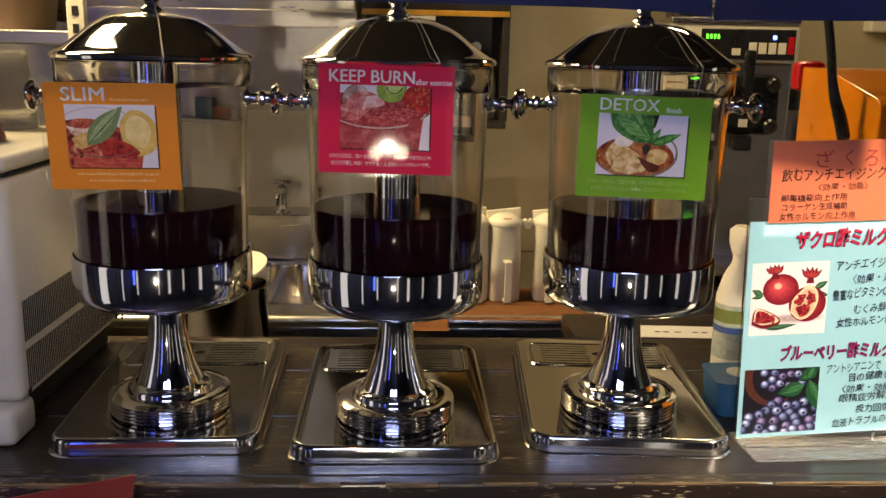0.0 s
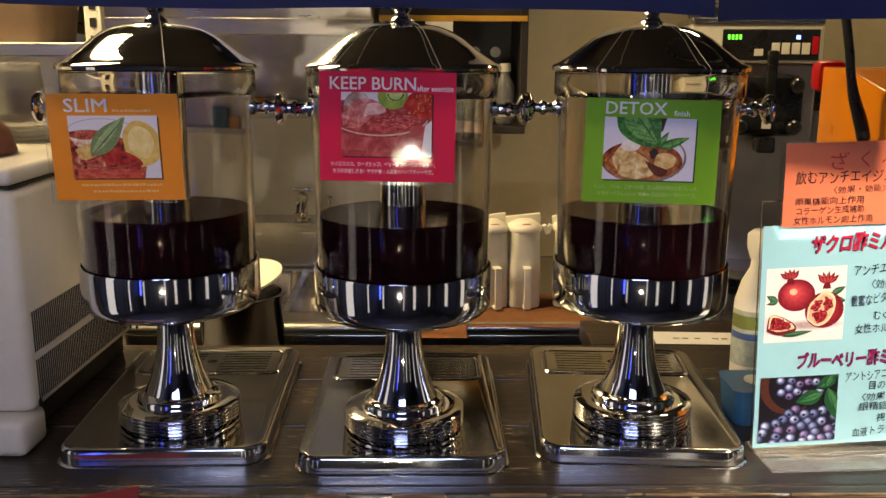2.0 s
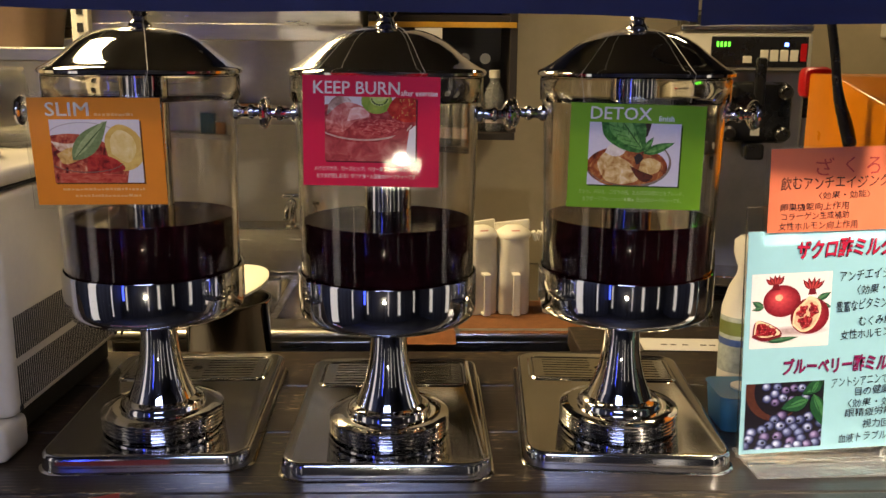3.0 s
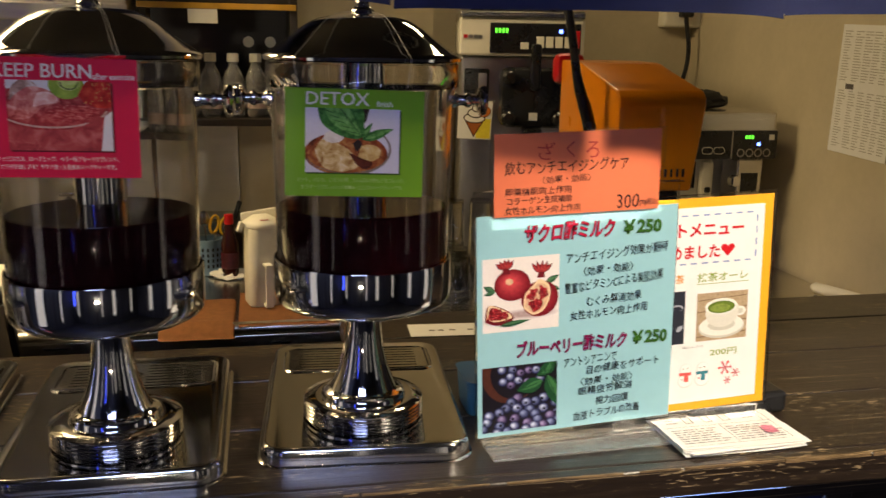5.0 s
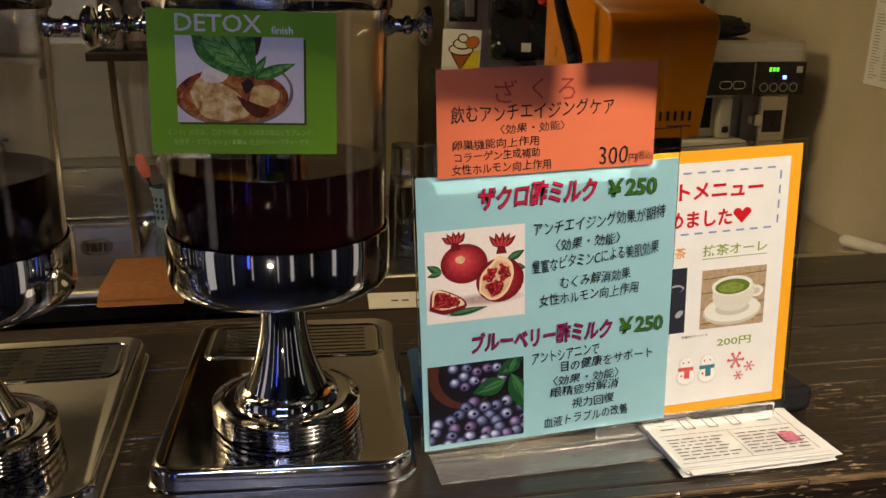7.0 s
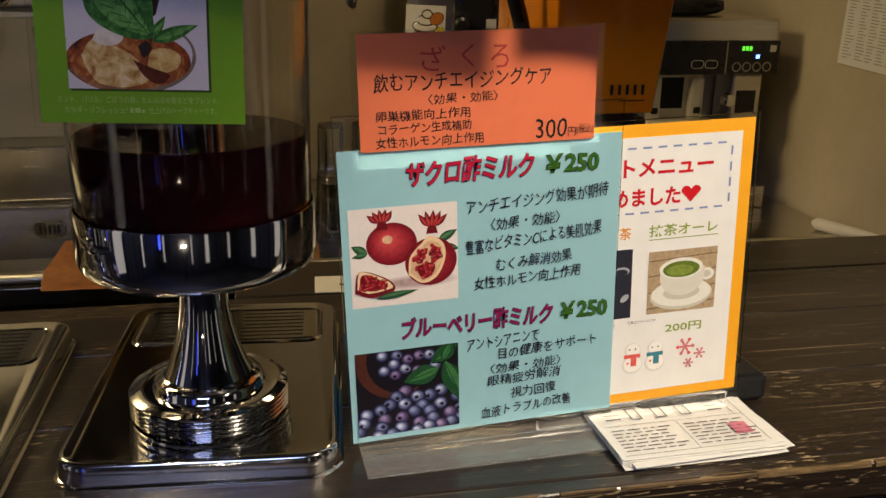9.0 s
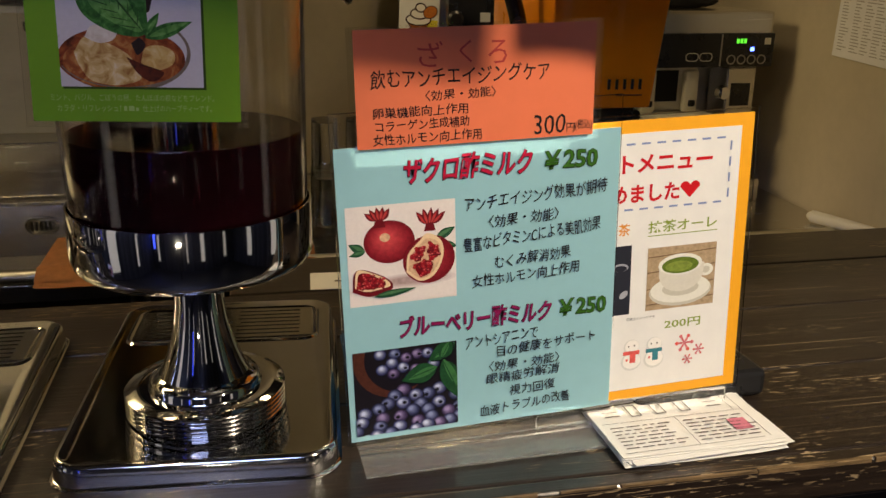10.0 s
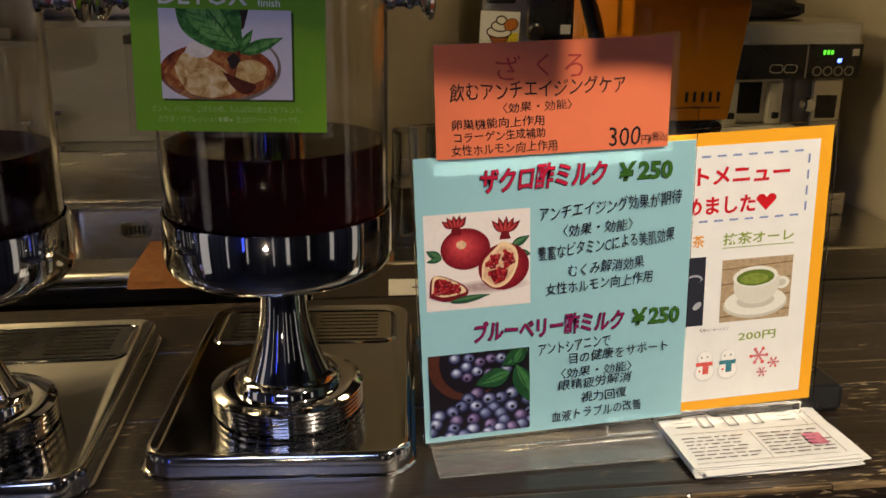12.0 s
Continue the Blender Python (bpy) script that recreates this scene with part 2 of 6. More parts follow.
FLOOR = plain("floor_vinyl", (0.024, 0.021, 0.020), 0.5, vary=0.3, scale=6)
WHITE_PLASTIC = plain("white_plastic", (0.80, 0.76, 0.63), 0.35, vary=0.05, scale=16)
WHITE_PAPER = plain("white_paper", (0.80, 0.79, 0.75), 0.6, vary=0.03, scale=40)
WHITE_PANEL = plain("white_panel", (0.74, 0.72, 0.64), 0.42, vary=0.07, scale=5, stretch=(1, 1, 3))
ORANGE_CLOTH = plain("orange_cloth", lin(172, 116, 72), 0.9, vary=0.16, scale=70, bumpy=0.5)
ORANGE_PAINT = plain("orange_enamel", lin(232, 138, 16), 0.3, vary=0.06, scale=12, coat=0.4)
RED_PLASTIC = plain("red_plastic", lin(190, 20, 26), 0.3, vary=0.08)
BLUE_PLASTIC = plain("pale_blue_plastic", lin(120, 150, 176), 0.4, vary=0.08)
TEAL_PLASTIC = plain("blue_plastic", lin(40, 92, 130), 0.35, vary=0.1)
CREAM_LID = plain("cream_lid", (0.74, 0.72, 0.58), 0.4, vary=0.04, scale=12)
# shelf brown, used too for the board that stands for shade under the bench
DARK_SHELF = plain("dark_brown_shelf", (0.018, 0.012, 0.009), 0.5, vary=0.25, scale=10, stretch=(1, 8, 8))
RED_CLAY = plain("brown_red_bowl", lin(112, 62, 46), 0.45, vary=0.15, scale=15)
STRING = plain("nylon_string", (0.55, 0.55, 0.55), 0.3)


def glass_mat(name, colour, rough=0.02, ior=1.49):
    m, nt, b = nodes_of(name)
    b.inputs["Base Color"].default_value = (*colour, 1)
    b.inputs["Transmission Weight"].default_value = 1
    b.inputs["IOR"].default_value = ior
    n = noise_node(nt, 20, 4)
    rr = nt.nodes.new("ShaderNodeMapRange")
    rr.inputs[3].default_value, rr.inputs[4].default_value = max(0.0, rough - 0.015), rough + 0.03
    nt.links.new(n.outputs[0], rr.inputs[0])
    nt.links.new(rr.outputs[0], b.inputs["Roughness"])
    return m


ACRYLIC = glass_mat("clear_acrylic", (0.985, 0.975, 0.95), 0.01, 1.42)
WORN_ACRYLIC = glass_mat("worn_acrylic", (0.97, 0.97, 0.96), 0.13, 1.49)
_nt = WORN_ACRYLIC.node_tree
_nt.nodes["Principled BSDF"].inputs["Transmission Weight"].default_value = 0.96
bump(_nt, _nt.nodes["Principled BSDF"], noise_node(_nt, 26, 3, 0.5, (0.5, 2.2, 1)).outputs[0], 0.5, 0.004)
FILM = glass_mat("clear_film", (0.97, 0.97, 0.96), 0.03, 1.4)
CUP_PLASTIC = glass_mat("clear_cup_plastic", (0.95, 0.95, 0.93), 0.10, 1.35)
CUP_PLASTIC.node_tree.nodes["Principled BSDF"].inputs["Transmission Weight"].default_value = 0.82
GLASSWARE = glass_mat("glassware", (0.97, 0.98, 0.97), 0.01, 1.45)

TEA, _nt, _b = nodes_of("dark_red_tea")
_b.inputs["Base Color"].default_value = (0.0042, 0.0006, 0.0010, 1)
_b.inputs["Roughness"].default_value = 0.06
_b.inputs["IOR"].default_value = 1.33
_b.inputs["Subsurface Weight"].default_value = 0.0


def wood_mat():
    """Dark stained counter boards, worn pale along scratches and edges."""
    m, nt, b = nodes_of("dark_worn_wood")
    grain = noise_node(nt, 6, 8, 0.7, (1.2, 26, 26))
    fine = noise_node(nt, 60, 4, 0.7, (0.6, 18, 18))
    base = ramp(nt, grain.outputs[0], [(0.25, (0.008, 0.0052, 0.004)), (0.55, (0.020, 0.013, 0.009)), (0.85, (0.046, 0.030, 0.019))])
    flecks = noise_node(nt, 48, 3, 0.6, (1.0, 7, 7))
    where = noise_node(nt, 4, 3, 0.6, (0.8, 4, 4))
    lines = noise_node(nt, 7, 3, 0.5, (0.35, 60, 60))
    f1 = ramp(nt, flecks.outputs[0], [(0.60, (0, 0, 0)), (0.63, (1, 1, 1))])
    f2 = ramp(nt, where.outputs[0], [(0.48, (0, 0, 0)), (0.60, (1, 1, 1))])
    f3 = ramp(nt, lines.outputs[0], [(0.665, (0, 0, 0)), (0.69, (0.8, 0.8, 0.8))])
    both = mix(nt, 1.0, f1.outputs[0], f2.outputs[0], "MULTIPLY")
    worn = mix(nt, 1.0, both, f3.outputs[0], "LIGHTEN")
    col = mix(nt, worn, base.outputs[0], (0.34, 0.25, 0.14, 1))
    nt.links.new(col, b.inputs["Base Color"])
    rr = nt.nodes.new("ShaderNodeMapRange")
    rr.inputs[3].default_value, rr.inputs[4].default_value = 0.20, 0.48
    nt.links.new(fine.outputs[0], rr.inputs[0])
    nt.links.new(rr.outputs[0], b.inputs["Roughness"])
    b.inputs["Coat Weight"].default_value, b.inputs["Coat Roughness"].default_value = 0.35, 0.20
    bump(nt, b, grain.outputs[0], 0.35, 0.002)
    return m


WOOD = wood_mat()
EDGE_WOOD = plain("worn_edge_wood", (0.20, 0.13, 0.06), 0.5, vary=0.85, scale=25, stretch=(0.8, 8, 8), bumpy=0.3)
NOREN, _nt, _b = nodes_of("navy_cloth")
_w = noise_node(_nt, 700, 2, 0.5)
_n = noise_node(_nt, 9, 4, 0.6)
_nt.links.new(ramp(_nt, _n.outputs[0], [(0.3, (0.012, 0.018, 0.085)), (0.7, (0.018, 0.028, 0.12))]).outputs[0], _b.inputs["Base Color"])
_b.inputs["Roughness"].default_value = 0.9
_b.inputs["Sheen Weight"].default_value = 0.3
bump(_nt, _b, _w.outputs[0], 0.3, 0.0006)


def glow(name, colour, strength):
    m, nt, b = nodes_of(name)
    b.inputs["Base Color"].default_value = (*colour, 1)
    b.inputs["Emission Color"].default_value = (*colour, 1)
    b.inputs["Emission Strength"].default_value = strength
    return m


LED_STRIP = glow("led_strip_light", (0.35, 0.5, 1.0), 14)
LED_GREEN = glow("led_digits_green", (0.15, 1.0, 0.05), 1.6)
LED_BLUE = glow("led_blue", (0.08, 0.15, 1.0), 12)
# two glows for the added panels that put streaks into the chrome
BLUE_STREAK = glow("blue_streak_glow", (0.06, 0.10, 1.0), 3)
PALE_STREAK = glow("pale_streak_glow", (1.0, 0.90, 0.74), 0.38)
COOL_FILL = glow("cool_fill_glow", (0.38, 0.48, 1.0), 1.5)
BULB = glow("bulb_glow", (1.0, 0.8, 0.55), 60)



def mottled(name, stops, scale=110, stretch=(1, 1, 1), detail=3, gloss=0.3, swirl=0.8):
    """A printed photograph's soft patches: colours that run into one another."""
    m, nt, b = nodes_of(name)
    n1 = noise_node(nt, scale, detail, 0.55, stretch)
    n1.inputs["Distortion"].default_value = swirl
    n = len(stops) - 1
    r1 = ramp(nt, n1.outputs[0], [(0.30 + 0.40 * i / n, lin(*c)) for i, c in enumerate(stops)])
    nt.links.new(r1.outputs[0], b.inputs["Base Color"])
    b.inputs["Roughness"].default_value, b.inputs["Specular IOR Level"].default_value = 0.6, 0.2
    b.inputs["Coat Weight"].default_value, b.inputs["Coat Roughness"].default_value = gloss, 0.04
    return m


# ---- the place ----
def struct(name, bm, material, label, category, smooth=False):
    return tagged(part(name, bm, material, None, smooth=smooth), label, category, kind="structure")


XL, XR, YF, YB, TOP = -1.9, 1.53, -2.4, 2.80, 2.56
struct("floor", box(XL - 0.1, 3.1, YF - 0.1, YB + 0.1, -0.1, 0), FLOOR, "dark brown vinyl floor of the bar", "floor")
struct("ceiling", box(XL - 0.1, 3.1, YF - 0.1, YB + 0.1, TOP, TOP + 0.1), CEILING, "plain painted ceiling", "ceiling")
struct("wall_north", box(XL, 3.0, YB, YB + 0.1, 0, TOP), WALL, "cream painted wall behind the bar kitchen", "wall")
struct("wall_west", box(XL - 0.1, XL, YF, 1.2, 0, TOP), GUEST_WALL, "grey boarded side wall", "wall")
struct("wall_west_2", box(XL - 0.1, XL, 1.2, YB, 0, TOP), WALL, "cream painted side wall of the kitchen", "wall")
struct("wall_east", box(XR, XR + 0.1, 1.62, YB, 0, TOP), WALL, "cream painted wall beside the bar kitchen", "wall")
struct("wall_east_2", box(3.0, 3.1, YF, YB, 0, TOP), GUEST_WALL, "grey boarded far side wall", "wall")
# unseen dark boards, added high up so that the lids reflect black
for wn, span in (("lid_dark_board", (XL + 0.003, XR - 0.003, YB - 0.02, YB - 0.003)), ("lid_dark_board_2", (XR - 0.02, XR - 0.003, 1.63, YB - 0.021)), ("lid_dark_board_3", (XL + 0.003, XL + 0.02, 1.2, YB - 0.021))):
    struct(wn, box(*span, 1.88, TOP - 0.002, 0.002), DARK_SHELF, "unseen dark board added high up to darken lid reflections", "wall boarding")
struct("wall_south", box(XL, 3.0, YF - 0.1, YF, 0, TOP), GUEST_WALL, "grey boarded wall on the guests' side", "wall")

# the bar counter: boards with narrow joints, a rounded worn front edge, a dark blue front
counter = thing("bar_counter", pose(0, 0, 0), "dark stained wooden bar counter with scratched worn boards", "counter", kind="structure")
rng = random.Random(4)
boards = [(0.972, 1.135), (1.137, 1.300), (1.302, 1.456)]
for y0, y1 in boards:
    part("plank", box(-1.86, 2.6, y0, y1, 0.915, COUNTER - rng.uniform(0, 0.0008), 0.0025), WOOD, counter)
part("plank", box(0.30, 2.6, 1.458, 1.592, 0.915, COUNTER, 0.0025), WOOD, counter)
edge = part("front_edge", box(-1.86, 2.6, 0.950, 0.9705, 0.913, COUNTER + 0.0004, 0.004, seg=3), WOOD, counter, "dark wooden edge strip")
lip = bmesh.new()
rw = random.Random(21)
x = -1.86
while x < 2.55:
    w = rw.uniform(0.015, 0.16)
    hgt = rw.uniform(0.0008, 0.0042)
    join(lip, box(x, x + w, 0.9493, 0.9500 + hgt, COUNTER - hgt, COUNTER + 0.0009, 0.0004))
    x += w + rw.choice((0.001, 0.004, 0.02, 0.05))
part("worn_lip", lip, EDGE_WOOD, edge, "pale bare wood where the stain has worn off")
part("apron_board", box(-1.86, 2.6, 0.972, 0.99, 0.885, 0.914, 0.003), WOOD, counter)
BLUE_FRONT = plain("dark_blue_front", (0.012, 0.018, 0.07), 0.35, vary=0.15, scale=8)
part("front_panel", box(-1.86, 0.86, 1.00, 1.02, 0.0, 0.884, 0.002), BLUE_FRONT, counter, "dark blue front panel under the counter edge")
part("front_panel", box(0.90, 2.6, 1.02, 1.04, 0.0, 0.884, 0.002), WOOD, counter)
part("panel_trim", box(0.86, 0.90, 0.995, 1.03, 0.0, 0.884, 0.004), DARK_SHELF, counter)
part("led_strip", box(-1.7, 0.82, 0.985, 0.999, 0.829, 0.846, 0.003), LED_STRIP, counter, "glowing bluish white light strip")
part("under_shelf", box(-1.86, 1.5, 1.30, 1.72, 0.775, 0.80, 0.003), DARK_SHELF, counter)
part("back_board", box(-1.86, 1.5, 1.28, 1.299, 0.0, 0.913), DARK_SHELF, counter)


def noren(x0, x1, seed, low=None, slant=0.0, depth=0.0):
    """One cloth of the curtain over the bar, hung in soft folds."""
    r = random.Random(seed)
    bm = bmesh.new()
    nx, nz = 60, 14
    ph = [r.uniform(0, 6) for _ in range(4)]
    grid = []
    for j in range(nz + 1):
        base_z = low or 1.4580 - 0.0135 * (x0 + (x1 - x0) * 0.5)
        z = base_z + (2.02 - base_z) * j / nz
        row = []
        for i in range(nx + 1):
            u = x0 + (x1 - x0) * i / nx
            fold = 0.009 * math.sin(u * 17 + ph[0]) + 0.006 * math.sin(u * 31 + ph[1])
            y = 0.88 + fold * (1.1 - 0.7 * j / nz)
            dz = (0.0025 * math.sin(u * 9 + ph[2]) - (0 if low else 0.0135) * (u - 0.5 * (x0 + x1))) * (1 - j / nz) - 0.003 * math.exp(-min(u - x0, x1 - u) * 40) * (1 - j / nz)
            shift = -slant * min(1, j / 3) * (x1 - u) / (x1 - x0)
            row.append(bm.verts.new((u + shift, y + depth * min(1, j / 2), z + dz)))
        grid.append(row)
    for j in range(nz):
        for i in range(nx):
            bm.faces.new((grid[j][i], grid[j][i + 1], grid[j + 1][i + 1], grid[j + 1][i]))
    bmesh.ops.solidify(bm, geom=bm.faces[:], thickness=0.0016)
    cloth = thing("curtain", pose(0, 0, 0), "short navy blue cloth curtain hanging over the bar", "curtain", "bar curtains")
    part("cloth", bm, NOREN, cloth, smooth=True)
    part("hem", tube([(x0 + (x1 - x0) * i / 12, 0.8795, 2.02) for i in range(13)], 0.014, 8), NOREN, cloth)
    return cloth


noren(-1.35, -0.42, 1)
noren(-0.405, 0.285, 2)
noren(0.288, 0.660, 3)
noren(0.668, 1.35, 5, 1.4575, 0.030, 0.012)
pole = thing("curtain_pole", pose(0, 0, 0), "dark wooden pole carrying the curtain", "pole")
part("rod", tube([(-1.5, 0.88, 2.04), (0, 0.88, 2.04), (1.5, 0.88, 2.04)], 0.012), DARK_SHELF, pole)
for px in (-1.45, 1.45):
    part("hanger", tube([(px, 0.88, 2.04), (px, 0.88, TOP)], 0.006), DARK_SHELF, pole)


def downlight(x, y):
    d = thing("downlight", pose(x, y, TOP), "round recessed ceiling downlight out of view, switched on", "ceiling light", "downlights")
    part("trim_ring", lathe([(0.062, 0), (0.062, -0.006), (0.046, -0.008), (0.044, -0.001)], 40), WHITE_PLASTIC, d, smooth=True)
    part("bulb", lathe([(0.038, -0.001), (0.03, -0.004), (0, -0.005)], 32), BULB, d, "glowing warm bulb", smooth=True)
    return d


# the left one is unseen, added to carry the fill beam
for dx, dy in ((1.47, -0.22), (-0.25, -0.35)):
    downlight(dx, dy)


# unseen glowing panel, added so the chrome reflects upright streaks
def streak_panel(x, w, z0, z1, material, label):
    s = thing("chrome_streak_panel", pose(x, YF, 0), label, "wall light", "lights on the guests' wall")
    part("frame", box(-w / 2 - 0.015, w / 2 + 0.015, 0.001, 0.03, z0 - 0.015, z1 + 0.015, 0.004), BLACK, s)
    part("panel", box(-w / 2, w / 2, 0.0305, 0.035, z0, z1), material, s)


streak_panel(-1.72, 0.14, 0.8, 2.2, BLUE_STREAK, "unseen upright blue glowing panel added for chrome reflections")
for lx, lw in ((-1.45, 0.12), (0.14, 0.06), (0.95, 0.20), (2.3, 0.16)):
    streak_panel(lx, lw, 0.35, 1.85, PALE_STREAK, "unseen narrow warm glowing panel added for chrome reflections")
for k, (wx, turn, ly, lw) in enumerate(((XL, -90, -1.0, 0.12), (XL, -90, 0.3, 0.4), (3.0, 90, -0.9, 0.3), (3.0, 90, 0.6, 0.3))):
    s = thing("chrome_streak_panel", pose(wx, ly, 0, 0, 0, turn), "unseen warm glowing side panel added for chrome reflections", "wall light", "lights on the guests' wall")
    part("frame", box(-lw / 2 - 0.015, lw / 2 + 0.015, 0.001, 0.03, 0.335, 1.865, 0.004), BLACK, s)
    part("panel", box(-lw / 2, lw / 2, 0.0305, 0.035, 0.35, 1.85), PALE_STREAK, s)
# unseen panel added as the body of the cool fill
cool = thing("cool_fill_panel", pose(-0.2, -1.2, TOP), "unseen square bluish panel added as cool fill light", "ceiling light")
part("frame", box(-0.53, 0.53, -0.53, 0.53, -0.02, -0.001, 0.004), WHITE_PLASTIC, cool)
part("diffuser", box(-0.5, 0.5, -0.5, 0.5, -0.024, -0.0205), COOL_FILL, cool)
# body of the unseen lamp that glints twice on the crimson card
tl = thing("glint_lamp", pose(-0.12, -1.40, 0.03), "unseen lamp with two small bright bulbs for the card glints", "lamp")
part("stand", tube([(0, 0, 0), (0, 0, 0.5), (0, 0, 0.95)], 0.012, 10), BLACK, tl)
part("crossbar", box(-0.09, 0.09, -0.01, 0.01, 0.951, 0.965, 0.003), BLACK, tl)
for bx in (-0.045, 0.045):
    b = lathe([(0, 0.966), (0.016, 0.97), (0.026, 0.99), (0.022, 1.012), (0, 1.022)], 20)
    bmesh.ops.translate(b, vec=(bx, 0, 0), verts=b.verts)
    part("bulb", b, BULB, tl, "glowing bulb", smooth=True)

# ---- drink dispensers ----
TRAY = 0.0247


def dispenser_tray(parent):
    W, D = 0.243, 0.366
    oy = 0.077
    bm = stacked([(W + 0.001, D + 0.001, 0.030, 0.0004), (W, D, 0.030, 0.004), (W - 0.0015, D - 0.0015, 0.0295, 0.0165), (W - 0.0032, D - 0.0032, 0.029, 0.0196), (W - 0.0064, D - 0.0064, 0.0275, 0.0216),
                  (W - 0.0104, D - 0.0104, 0.0255, 0.0223), (W - 0.0136, D - 0.0136, 0.024, 0.0222), (W - 0.0180, D - 0.0180, 0.022, 0.0216)])
    bmesh.ops.translate(bm, vec=(0, oy, 0), verts=bm.verts)
    tray = part("drip_tray", bm, TRAY_STEEL, parent, "polished steel tray with rounded corners", smooth=True)
    flange = stacked([(W + 0.007, D + 0.007, 0.033, 0.0003), (W + 0.007, D + 0.007, 0.033, 0.0016), (W + 0.001, D + 0.001, 0.0302, 0.0034)])
    bmesh.ops.translate(flange, vec=(0, oy, 0), verts=flange.verts)
    part("tray_foot_rim", flange, TRAY_STEEL, tray, smooth=True)
    gy = oy + D / 2 - 0.072
    rim = bmesh.new()
    outer, mid, mid_in, inner = (round_rect(0.210 - k, 0.100 - k, 0.018 - k / 2) for k in (0, 0.004, 0.008, 0.013))
    n = len(outer)
    rings = [[rim.verts.new((x, y + gy, z)) for x, y in pts] for pts, z in ((outer, 0.0217), (mid, 0.0236), (mid_in, 0.0236), (inner, 0.0219))]
    for a, b in zip(rings, rings[1:]):
        for i in range(n):
            rim.faces.new((a[i], a[(i + 1) % n], b[(i + 1) % n], b[i]))
    part("grate_rim", rim, TRAY_STEEL, tray, smooth=True)
    well = stacked([(0.194, 0.084, 0.011, 0.0216), (0.194, 0.084, 0.011, 0.0219)])
    bmesh.ops.translate(well, vec=(0, gy, 0), verts=well.verts)
    part("grate_well", well, DARK, tray)
    grate = bmesh.new()
    z0, z1 = 0.0221, 0.0234
    for x0, x1 in ((-0.097, -0.083), (-0.013, 0.013), (0.083, 0.097)):
        if x0 < 0 < x1:
            for y0, y1 in ((-0.042, -0.011), (0.011, 0.042)):
                box(x0, x1, gy + y0, gy + y1, z0, z1, bm=grate)
        else:
            box(x0, x1, gy - 0.040, gy + 0.040, z0, z1, bm=grate)
    for i in range(8):
        y = gy - 0.0405 + i * 0.0106
        for x0, x1 in ((-0.083, -0.013), (0.013, 0.083)):
            box(x0, x1, y, y + 0.0070, z0, z1, bm=grate)
    ring = lathe([(0.0075, z0), (0.016, z0), (0.016, z1 + 0.0002), (0.0075, z1 + 0.0002), (0.0075, z0)], 24)
    bmesh.ops.translate(ring, vec=(0, gy, 0), verts=ring.verts)
    join(grate, ring)
    part("grate", grate, GRATE_STEEL, tray, "slotted steel drip grate")


